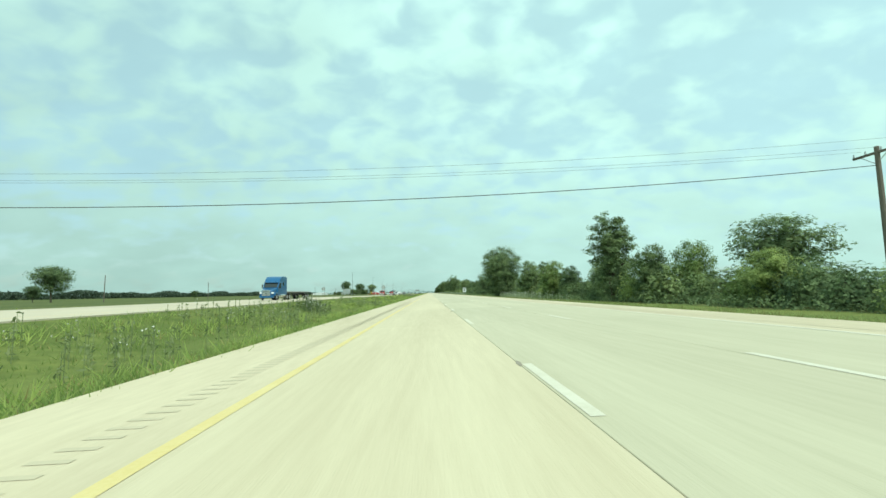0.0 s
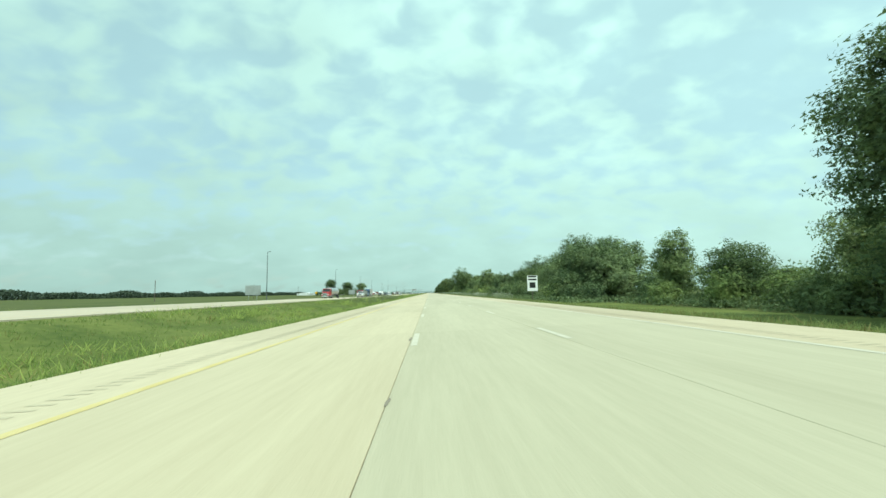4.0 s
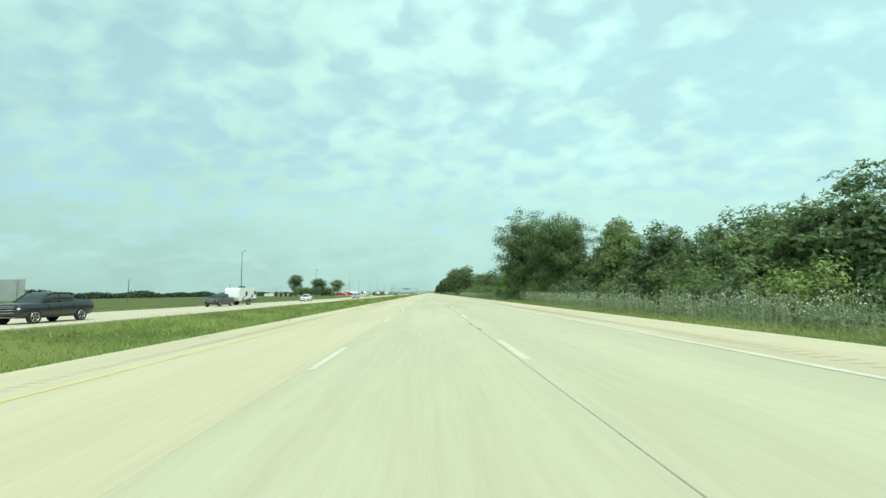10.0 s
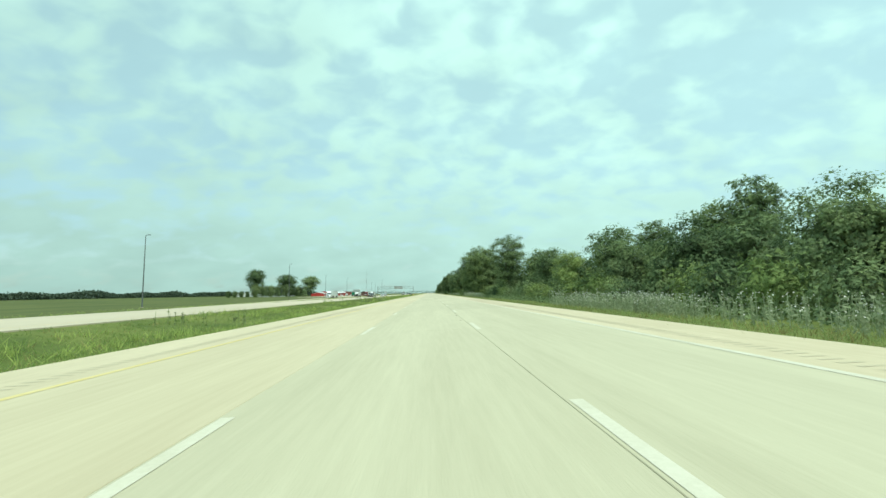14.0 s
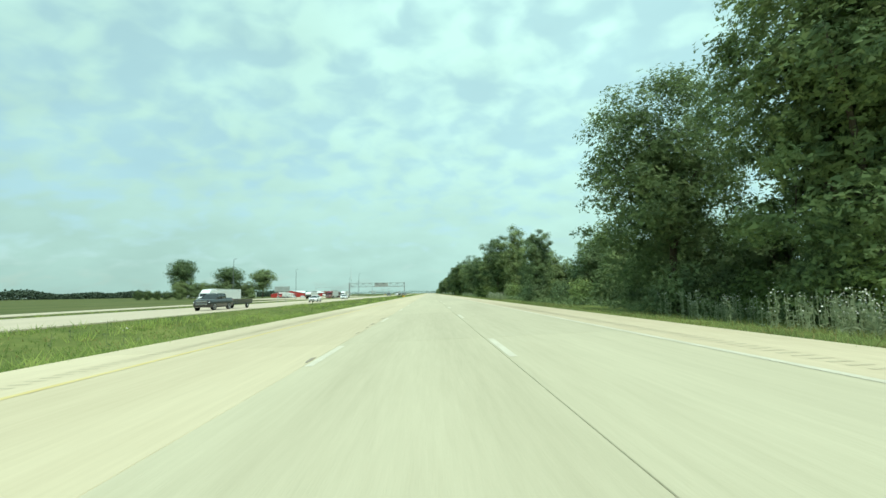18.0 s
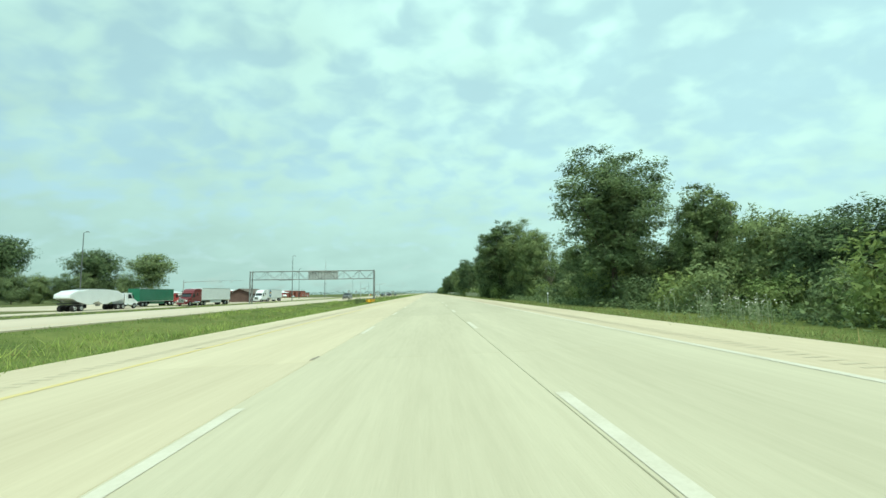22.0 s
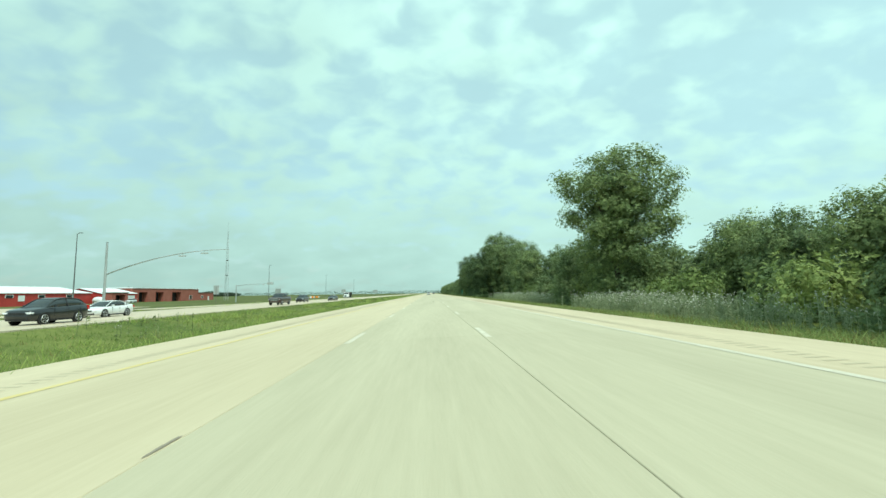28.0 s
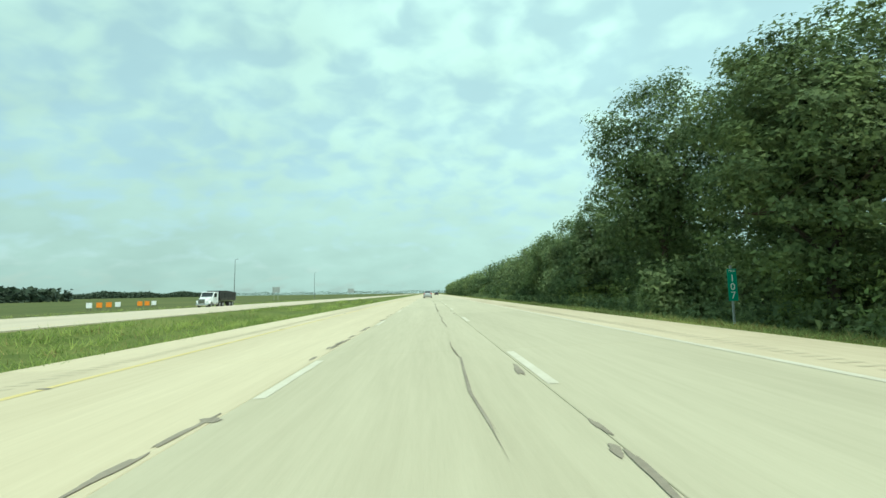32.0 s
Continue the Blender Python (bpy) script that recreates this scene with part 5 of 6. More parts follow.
hall("farmhouse", "white farmhouse beside a field tree", -176, -164, 158, 168, 4.6, 7.4, WALL_WHITE, ROOF_BROWN, [(161, 1.8, 1.0, 1.5, "window"), (165, 1.8, 1.0, 1.5, "window")])
hall("warehouse", "long low white warehouse across the fields", -215, -190, 1055, 1120, 5.0, 6.5, WALL_WHITE, ROOF_WHITE, [(1065 + 12 * k, 2.0, 3.5, 3.6, "door") for k in range(4)])
hall("warehouse", "distant low white sheds across the fields", -330, -300, 1240, 1300, 5.0, 7.0, WALL_WHITE, ROOF_WHITE, [(1250 + 14 * k, 2.0, 4, 3.6, "door") for k in range(3)])


# ---- vehicles ----
def wheel(parent, x, y, r, w, rim_mat=None, spokes=0):
    bm = B()
    rod(bm, (x - w / 2, y, r), (x + w / 2, y, r), r, r, 20)
    edges = [e for e in bm.edges if abs(e.verts[0].co.x - e.verts[1].co.x) < 1e-5]
    bmesh.ops.bevel(bm, geom=edges, offset=r * 0.09, segments=2, affect="EDGES")
    t = part("wheel", bm, RUBBER, parent, "black rubber tyre")
    s = 1 if x > 0 else -1
    bm = B()
    if spokes:
        face = x + s * (w / 2 + 0.006)
        for i in range(spokes):
            a = 2 * math.pi * i / spokes + 0.3
            box_m = Matrix.Translation((face, y + math.cos(a) * r * 0.36, r + math.sin(a) * r * 0.36)) @ Matrix.Rotation(a, 4, "X")
            bmesh.ops.create_cube(bm, size=1.0, matrix=box_m @ Matrix.Diagonal((0.03, r * 0.62, r * 0.16, 1)))
        for i in range(20):
            a, b = 2 * math.pi * i / 20, 2 * math.pi * (i + 1) / 20
            rod(bm, (face, y + math.cos(a) * r * 0.68, r + math.sin(a) * r * 0.68), (face, y + math.cos(b) * r * 0.68, r + math.sin(b) * r * 0.68), 0.018, 0.018, 5, False)
    else:
        rod(bm, (x + s * (w / 2 - 0.05), y, r), (x + s * (w / 2 + 0.015), y, r), r * 0.62, r * 0.55, 16)
    part("rim", bm, rim_mat or RIM, t, "metal rim")
    bm = B()
    rod(bm, (x + s * (w / 2), y, r), (x + s * (w / 2 + 0.04), y, r), r * 0.2, r * 0.16, 10)
    part("hub", bm, BLACK, t)


CARS = {
    # body stations (y, underside, waist, top, half width); cabin stations (y, sill, roof, half width at sill and roof); wheel radius, axles, belt of the rear door
    "sedan": (((0.0, 0.34, 0.52, 0.60, 0.60), (0.10, 0.24, 0.55, 0.70, 0.80), (0.42, 0.19, 0.60, 0.79, 0.90), (1.25, 0.17, 0.64, 0.92, 0.915), (2.4, 0.17, 0.66, 0.97, 0.92),
               (3.6, 0.17, 0.69, 1.01, 0.92), (4.25, 0.21, 0.72, 1.07, 0.90), (4.70, 0.28, 0.74, 1.07, 0.83), (4.85, 0.40, 0.72, 0.98, 0.70)),
              ((1.15, 0.91, 0.93, 0.80, 0.76), (1.70, 0.95, 1.21, 0.81, 0.66), (2.15, 0.97, 1.39, 0.81, 0.59), (2.7, 0.98, 1.445, 0.81, 0.57), (3.3, 1.0, 1.42, 0.81, 0.57),
               (3.75, 1.02, 1.31, 0.80, 0.60), (4.40, 1.06, 1.08, 0.73, 0.69)), 0.345, (0.95, 3.77)),
    "suv": (((0.0, 0.38, 0.66, 0.78, 0.64), (0.10, 0.28, 0.70, 0.90, 0.82), (0.42, 0.24, 0.74, 0.98, 0.91), (1.15, 0.22, 0.78, 1.08, 0.93), (2.3, 0.22, 0.80, 1.13, 0.935),
             (3.5, 0.22, 0.84, 1.18, 0.935), (4.2, 0.26, 0.86, 1.20, 0.91), (4.58, 0.34, 0.86, 1.16, 0.84), (4.68, 0.46, 0.82, 1.05, 0.74)),
            ((1.05, 1.06, 1.08, 0.82, 0.78), (1.55, 1.10, 1.38, 0.83, 0.70), (1.98, 1.12, 1.60, 0.83, 0.64), (2.6, 1.13, 1.69, 0.83, 0.62), (3.5, 1.16, 1.67, 0.83, 0.62),
             (4.05, 1.18, 1.58, 0.82, 0.62), (4.52, 1.18, 1.22, 0.78, 0.72)), 0.37, (0.92, 3.62)),
    "pickup": (((0.0, 0.45, 0.84, 1.10, 0.82), (0.08, 0.40, 0.88, 1.19, 0.94), (0.40, 0.36, 0.92, 1.24, 0.99), (1.5, 0.34, 0.94, 1.29, 1.0), (2.6, 0.34, 0.95, 1.31, 1.0),
                (3.9, 0.34, 0.97, 1.36, 1.0), (4.6, 0.36, 0.97, 1.38, 1.0), (5.6, 0.42, 0.97, 1.38, 0.99), (5.82, 0.52, 0.97, 1.34, 0.96)),
               ((1.42, 1.28, 1.30, 0.88, 0.84), (1.80, 1.30, 1.60, 0.89, 0.79), (2.12, 1.31, 1.84, 0.89, 0.74), (2.6, 1.32, 1.95, 0.89, 0.72), (3.6, 1.34, 1.95, 0.89, 0.72),
                (4.0, 1.36, 1.90, 0.89, 0.73), (4.14, 1.36, 1.38, 0.88, 0.84)), 0.42, (1.0, 4.62)),
}


def loft(bm, rings, close=True):
    """Skin between rings of points."""
    rows = [[bm.verts.new(p) for p in ring] for ring in rings]
    n = len(rows[0])
    for a, b in zip(rows, rows[1:]):
        for i in range(n if close else n - 1):
            j = (i + 1) % n
            bm.faces.new((a[i], a[j], b[j], b[i]))
    if close:
        bm.faces.new(rows[0])
        bm.faces.new(list(reversed(rows[-1])))
    return bm


def finer(rows):
    """Stations eased in between the given ones, so that the shell curves."""
    out = []
    for i in range(len(rows) - 1):
        p0, p1, p2, p3 = (np.array(rows[max(0, min(len(rows) - 1, i + k))]) for k in (-1, 0, 1, 2))
        for f in (0.0, 0.33, 0.67):
            q = 0.5 * (2 * p1 + (p2 - p0) * f + (2 * p0 - 5 * p1 + 4 * p2 - p3) * f ** 2 + (3 * p1 - p0 - 3 * p2 + p3) * f ** 3)
            q[0] = p1[0] + (p2[0] - p1[0]) * f
            out.append(tuple(q))
    return out + [rows[-1]]


def car(style, paint_mat, label, x, y, z, turned=False, group="oncoming vehicles"):
    body_rows, cabin_rows, r, axles = CARS[style]
    length, width = body_rows[-1][0], 2 * body_rows[4][4]
    c = base("car" if style != "pickup" else "pickup_truck", label, "car" if style != "pickup" else "pickup truck", group)

    def both(half):
        return half + [(-p[0], p[1], p[2]) for p in reversed(half) if p[0] > 0]

    bm = B()
    rings = []
    for yy, lo, waist, top, w in finer(body_rows):
        rings.append(both([(0, yy, lo), (w * 0.86, yy, lo), (w * 0.985, yy, lo + 0.12), (w, yy, waist - 0.08), (w * 0.995, yy, waist), (w * 0.955, yy, top - 0.09), (w * 0.90, yy, top - 0.02), (w * 0.80, yy, top + 0.01), (0, yy, top + 0.03)]))
    loft(bm, rings)
    body = part("body", bm, paint_mat, c, smooth=True)
    rows = finer(cabin_rows)
    bm = B()
    shell = []
    for yy, sill, roof, wb, wr in rows:
        shell.append(both([(0, yy, sill - 0.06), (wb, yy, sill - 0.02), ((wb + wr) / 2 + 0.015, yy, (sill + roof) / 2), (wr, yy, roof - 0.045), (wr * 0.72, yy, roof - 0.01), (0, yy, roof)]))
    loft(bm, shell)
    part("cabin_glass", bm, GLASS, c, "dark tinted windows", smooth=True)
    top = max(row[2] for row in cabin_rows)
    bm = B()
    over = [both([(0, yy, roof - 0.03), (wr * 0.95, yy, roof - 0.06), (wr + 0.012, yy, roof - 0.045), (wr * 0.72, yy, roof + 0.004), (0, yy, roof + 0.014)]) for yy, sill, roof, wb, wr in rows if roof > top - 0.10]
    loft(bm, over)
    part("roof", bm, paint_mat, c, smooth=True)
    mid_y = (cabin_rows[2][0] + cabin_rows[4][0]) / 2 + 0.05
    for s in (-1, 1):
        bm = B()
        edge = [(s * (wr + 0.004), yy, roof - 0.04) for yy, sill, roof, wb, wr in rows]
        for p, q in zip(edge, edge[1:]):
            rod(bm, p, q, 0.035, 0.035, 6, False)
        part("side_rail", bm, paint_mat, c)
        for yb, lean in ((mid_y, 0.02), (cabin_rows[4][0] + (0.42 if style != "sedan" else 0.3), 0.22)):
            row = min(rows, key=lambda q: abs(q[0] - yb - lean))
            bm = B()
            rod(bm, (s * (row[3] + 0.008), yb, row[1] - 0.02), (s * (row[4] + 0.008), yb + lean, row[2] - 0.04), 0.045, 0.04, 6)
            part("pillar", bm, paint_mat if lean > 0.1 else BLACK, c)
        bm = B()
        waist = body_rows[1][2]
        box(bm, s * (width / 2 - 0.26), 0.13, waist + 0.06, 0.36, 0.26, 0.11, 0.04)
        part("headlight", bm, LAMP, c, "clear headlight")
        bm = B()
        box(bm, s * (width / 2 - 0.22), length - 0.09, body_rows[-2][2] + 0.14, 0.34, 0.16, 0.16 if style == "sedan" else 0.3, 0.04)
        part("tail_light", bm, RED_LAMP, c, "red tail light")
        bm = B()
        box(bm, s * (width / 2 + 0.06), cabin_rows[1][0] + 0.08, cabin_rows[1][1] + 0.07, 0.2, 0.11, 0.14, 0.04)
        part("mirror", bm, paint_mat, c)
        for a in axles:
            bm = B()
            rod(bm, (s * (width / 2 - 0.10), a, r), (s * (width / 2 + 0.004), a, r), r * 1.15, r * 1.15, 20)
            part("wheel_arch", bm, BLACK, body)
            wheel(c, s * (width / 2 - 0.105), a, r, 0.23, spokes=5)
        bm = B()
        box(bm, s * (width / 2 - 0.012), (axles[0] + axles[1]) / 2, body_rows[4][1] + 0.06, 0.03, axles[1] - axles[0] - 2.4 * r, 0.10, 0.01)
        part("sill", bm, BLACK, body)
        for yd in (cabin_rows[1][0] + 0.12, mid_y, mid_y + 0.98):
            bm = B()
            box(bm, s * (width / 2 - 0.006), yd, body_rows[4][2] - 0.02, 0.016, 0.012, 0.5)
            part("door_seam", bm, BLACK, body)
        for yd in (mid_y - 0.18, mid_y + 0.78):
            bm = B()
            box(bm, s * (width / 2 - 0.012), yd, body_rows[4][2] + 0.12, 0.04, 0.18, 0.03, 0.01)
            part("door_handle", bm, paint_mat, body)
    bm = B()
    box(bm, 0, 0.05, body_rows[1][2] + 0.02, width * (0.52 if style != "pickup" else 0.62), 0.12, 0.15 if style != "pickup" else 0.40, 0.03)
    part("grille", bm, BLACK, body)
    if style == "pickup":
        for dz in (-0.17, -0.02, 0.13, 0.22):
            bm = B()
            box(bm, 0, -0.02, body_rows[1][2] + dz, width * 0.64, 0.05, 0.045, 0.012)
            part("grille_bar", bm, CHROME, body)
    bm = B()
    box(bm, 0, 0.07, body_rows[1][1] + 0.09, width * 0.72, 0.14, 0.14, 0.04)
    part("bumper", bm, CHROME if style == "pickup" else BLACK, body)
    if style == "pickup":
        bm = B()
        box(bm, 0, 4.92, 1.395, width - 0.30, 1.46, 0.05)
        part("cargo_bed", bm, BLACK, body)
    c.matrix_world = pose(x, y, z, 0, 0, 180 if turned else 0)
    return c


def semi(paint_mat, trailer, trailer_mat, label, x, y, z, length=14.5, long_cab=True, decal=None, group="oncoming vehicles", turned=False):
    t = base("semi_truck", label, "truck", group)
    k = 1.0 if long_cab else 0.0
    back = 5.7 if long_cab else 3.9
    top = 3.9 if long_cab else 2.95
    bm = B()
    out = [(1.72, 0.75), (1.72, 2.0), (2.32, 2.85)]
    out += [(2.75, 3.35), (3.35, 3.75), (4.2, top), (back, top)] if long_cab else [(2.5, top), (back, top)]
    prism(bm, out + [(back, 0.75)], -1.2, 1.2, 0.09)
    cab = part("cab", bm, paint_mat, t)
    bm = B()
    # the bonnet narrows towards the grille
    rows = ((0.02, 0.72, 0.78, 1.42), (0.25, 0.84, 0.72, 1.62), (1.0, 0.98, 0.70, 1.84), (1.78, 1.08, 0.70, 2.02))
    rings = [[bm.verts.new(v) for v in ((-w, y_, lo), (w, y_, lo), (w, y_, hi - 0.14), (w - 0.16, y_, hi), (-w + 0.16, y_, hi), (-w, y_, hi - 0.14))] for y_, w, lo, hi in rows]
    for ra, rb in zip(rings, rings[1:]):
        for i in range(6):
            bm.faces.new((ra[i], ra[(i + 1) % 6], rb[(i + 1) % 6], rb[i]))
    bm.faces.new(rings[0])
    bm.faces.new(list(reversed(rings[-1])))
    part("bonnet", bm, paint_mat, cab)
    bm = B()
    prism(bm, [(1.70, 2.04), (2.30, 2.86), (2.36, 2.80), (1.78, 2.0)], -1.04, 1.04, 0.015)
    part("windscreen", bm, GLASS, cab)
    bm = B()
    prism(bm, [(2.02, 2.86), (2.34, 2.96), (2.36, 2.90), (2.04, 2.80)], -1.1, 1.1, 0.012)
    part("sun_visor", bm, paint_mat, cab)
    bm = B()
    box(bm, 0, 1.70, 2.32, 0.05, 0.03, 0.04)
    rod(bm, (0, 1.72, 2.02), (0, 2.3, 2.84), 0.03, 0.03, 6)
    part("windscreen_pillar", bm, BLACK, cab)
    for s in (-1, 1):
        bm = B()
        arch = [(0.62, 0.72), (0.66, 1.0), (0.92, 1.22), (1.32, 1.28), (1.74, 1.2), (1.98, 0.95), (2.02, 0.72), (1.9, 0.72), (1.84, 0.95), (1.32, 1.12), (0.82, 0.95), (0.76, 0.72)]
        prism(bm, arch, s * 0.92, s * 1.23, 0.02)
        part("wheel_fender", bm, paint_mat, cab)
        bm = B()
        box(bm, s * 1.19, 2.75, 0.62, 0.1, 1.5, 0.3, 0.03)
        part("step", bm, CHROME, cab)
        bm = B()
        box(bm, s * 1.205, 2.62, 1.62, 0.012, 1.16, 1.5, 0.004)
        door = part("door", bm, paint_mat, cab)
        bm = B()
        box(bm, s * 1.22, 3.05, 1.5, 0.03, 0.16, 0.05, 0.01)
        part("door_handle", bm, BLACK, door)
        if long_cab:
            bm = B()
            box(bm, s * 1.205, 4.35, 2.6, 0.02, 0.55, 0.5, 0.01)
            part("sleeper_window", bm, GLASS, cab)
            bm = B()
            box(bm, s * 1.17, back + 0.2, (top + 0.75) / 2 - 0.05, 0.05, 0.5, top - 0.95, 0.02)
            part("side_fairing", bm, paint_mat, cab)
    for s in (-1, 1):
        bm = B()
        prism(bm, [(2.05, 1.92), (2.5, 2.72), (3.2, 2.72), (3.2, 1.92)], s * 1.19, s * 1.225, 0.01)
        part("side_window", bm, GLASS, cab)
        bm = B()
        box(bm, s * 0.9, 0.28, 1.16, 0.34, 0.4, 0.26, 0.06)
        part("headlight", bm, LAMP, cab, "clear headlight")
        bm = B()
        box(bm, s * 1.38, 2.0, 2.25, 0.14, 0.12, 0.62, 0.03)
        rod(bm, (s * 1.2, 2.1, 2.4), (s * 1.38, 2.02, 2.4), 0.02, 0.02, 5)
        part("mirror", bm, BLACK, cab)
        bm = B()
        rod(bm, (s * 0.98, 3.0, 0.75), (s * 0.98, back - 0.4, 0.75), 0.3, 0.3, 14)
        part("fuel_tank", bm, CHROME, t)
        bm = B()
        rod(bm, (s * 1.05, back + 0.12, 1.0), (s * 1.05, back + 0.12, top - 0.1), 0.07, 0.07, 8)
        part("exhaust_stack", bm, CHROME, t)
        wheel(t, s * 1.06, 1.32, 0.51, 0.3)
        for a in (back + 0.55, back + 1.85):
            wheel(t, s * 0.98, a, 0.51, 0.56)
    bm = B()
    box(bm, 0, -0.02, 1.18, 1.25, 0.1, 0.85, 0.04)
    grille = part("grille", bm, CHROME, cab)
    for i in range(6):
        bm = B()
        box(bm, 0, -0.075, 0.86 + 0.13 * i, 1.1, 0.02, 0.05)
        part("grille_bar", bm, BLACK, grille)
    bm = B()
    box(bm, 0, 0.2, 0.56, 2.2, 0.4, 0.34, 0.1)
    part("bumper", bm, paint_mat if long_cab else CHROME, cab)
    bm = B()
    box(bm, 0, back + 1.1, 0.85, 0.9, 3.6, 0.26)
    part("chassis", bm, BLACK, t)
    y0 = back + 0.45
    y1 = y0 + length
    if trailer == "box":
        bm = B()
        box(bm, 0, (y0 + y1) / 2, 2.62, 2.58, length, 2.85, 0.03)
        body = part("trailer_body", bm, trailer_mat, t)
        for s in (-1, 1):
            for z_, h_ in ((1.22, 0.12), (4.0, 0.1)):
                bm = B()
                box(bm, s * 1.30, (y0 + y1) / 2, z_, 0.03, length, h_)
                part("side_rail", bm, ALU, body)
            bm = B()
            box(bm, s * 1.15, y0 + length * 0.48, 0.85, 0.04, length * 0.4, 0.6)
            part("side_skirt", bm, trailer_mat, t)
        if decal:
            bm = B()
            bmesh.ops.create_circle(bm, cap_ends=True, segments=24, radius=1.15, matrix=Matrix.Translation((1.312, y0 + 2.6, 2.7)) @ Matrix.Rotation(math.pi / 2, 4, "Y") @ Matrix.Diagonal((1.05, 0.9, 1, 1)))
            d = part("emblem", bm, P_BLUE, body, "plain blue oval emblem")
            for z_, m_ in ((2.95, SIGN_YELLOW), (2.4, SIGN_WHITE)):
                bm = B()
                box(bm, 1.318, y0 + 2.6, z_, 0.006, 1.3, 0.32)
                part("lettering_bar", bm, m_, d)
    elif trailer == "flat":
        bm = B()
        box(bm, 0, (y0 + y1) / 2, 1.38, 2.55, length, 0.16, 0.02)
        part("deck", bm, GALV, t)
        for s in (-0.45, 0.45):
            bm = B()
            box(bm, s, (y0 + y1) / 2, 1.08, 0.14, length - 1, 0.42)
            part("beam", bm, BLACK, t)
    elif trailer == "hopper":
        bm = B()
        side = [(0, 2.0), (0.15, 2.75), (1.6, 3.35), (4.0, 3.55), (8.5, 3.55), (11.0, 3.3), (12.3, 2.75), (12.4, 2.1), (10.6, 1.75), (8.7, 1.0), (7.6, 1.0), (6.3, 1.85), (5.2, 1.0), (4.1, 1.0), (2.0, 1.75)]
        prism(bm, [(y0 + length * a / 12.4, b) for a, b in side], -1.25, 1.25, 0.22)
        body = part("hopper_body", bm, trailer_mat, t, "smooth white bulk hopper")
        for f in (0.38, 0.66):
            bm = B()
            box(bm, 0, y0 + length * f, 0.85, 0.5, 0.5, 0.3, 0.05)
            part("outlet", bm, GALV, body)
        bm = B()
        box(bm, 0, y0 + length * 0.5, 3.62, 0.5, length * 0.5, 0.06, 0.01)
        part("catwalk", bm, GALV, body)
        bm = B()
        box(bm, 0, y1 - 2.0, 1.25, 0.9, 4.4, 0.2)
        part("trailer_frame", bm, BLACK, t)
    elif trailer == "tank":
        bm = B()
        rings = []
        for f, rr in ((0, 0.0), (0, 0.72), (0.03, 0.98), (0.08, 1.12), (0.3, 1.14), (0.5, 1.15), (0.7, 1.14), (0.92, 1.12), (0.97, 0.98), (1, 0.72), (1, 0.0)):
            m = 1 if rr == 0 else 24
            rings.append([bm.verts.new((rr * math.cos(2 * math.pi * i / 24), y0 + length * f, 2.15 + rr * math.sin(2 * math.pi * i / 24))) for i in range(m)])
        for ra, rb in zip(rings, rings[1:]):
            for i in range(24):
                j = (i + 1) % 24
                quad = [ra[i % len(ra)], ra[j % len(ra)], rb[j % len(rb)], rb[i % len(rb)]]
                bm.faces.new(list(dict.fromkeys(quad)))
        body = part("tank", bm, trailer_mat, t)
        for f in (0.25, 0.5, 0.75):
            bm = B()
            rod(bm, (0, y0 + length * f - 0.05, 2.15), (0, y0 + length * f + 0.05, 2.15), 1.15, 1.15, 20)
            part("band", bm, ALU, body)
            bm = B()
            rod(bm, (0, y0 + length * f + 0.8, 3.2), (0, y0 + length * f + 0.8, 3.45), 0.32, 0.3, 12)
            part("hatch", bm, BLACK, body)
        bm = B()
        box(bm, 0, (y0 + y1) / 2, 1.02, 0.9, length - 0.8, 0.2)
        part("trailer_frame", bm, BLACK, t)
    else:
        bm = B()
        prism(bm, [(y0, 1.9), (y0 + 0.5, 1.2), (y1, 1.2), (y1 + 0.1, 2.75), (y0, 3.05)], -1.27, 1.27, 0.03)
        body = part("tipper_body", bm, trailer_mat, t)
        for i in range(11):
            for s in (-1, 1):
                bm = B()
                yy = y0 + 0.7 + i * (length - 1.0) / 10
                box(bm, s * 1.29, yy, 2.05, 0.06, 0.09, 1.5)
                part("side_rib", bm, trailer_mat, body)
        bm = B()
        prism(bm, [(y0 - 0.02, 3.02), (y1 + 0.1, 2.74), (y1 + 0.1, 2.86), (y0 + length * 0.4, 3.22), (y0 - 0.02, 3.16)], -1.3, 1.3, 0.03)
        part("tarpaulin", bm, BLACK, t, "dark load tarpaulin")
    for s in (-1, 1):
        for a in (y1 - 2.6, y1 - 1.3):
            wheel(t, s * 0.98, a, 0.5, 0.56)
        bm = B()
        box(bm, s * 0.98, y1 - 3.6 - 0.1 * k, 0.75, 0.5, 0.03, 0.6)
        part("mudflap", bm, BLACK, t)
    bm = B()
    box(bm, 0, y1 - 2.0, 0.95, 1.0, 3.0, 0.22)
    part("axle_frame", bm, BLACK, t)
    t.matrix_world = pose(x, y, z, 0, 0, 180 if turned else 0)
    return t


storage_tank(-122.9, 1147.4, 4.6, 1.15)


def far_z(x, y):
    return far_level(y) + 0.034 + far_fall(y) * (x + 21.2)


L1, L2, L3 = -25.4, -29.2, -33.0
SLIP = -0.986
semi(P_BLUE, "flat", GALV, "blue sleeper-cab truck pulling an empty flatbed trailer", L2, 69.6, far_z(L2, 75), 14.2)
semi(P_RED, "tank", ALU, "red truck pulling a short polished tank trailer", L3, 272.7, far_z(L3, 280), 11.5, False)
semi(P_RED, "tip", ALU, "red day-cab truck pulling a long silver tipper trailer", L3, 336.5, far_z(L3, 336.5), 13.0, False)
semi(P_NAVY, "box", P_WHITE, "dark blue truck pulling a white box trailer", L3 - 1.0, 366, far_z(L3 - 1.0, 366), 9.0)
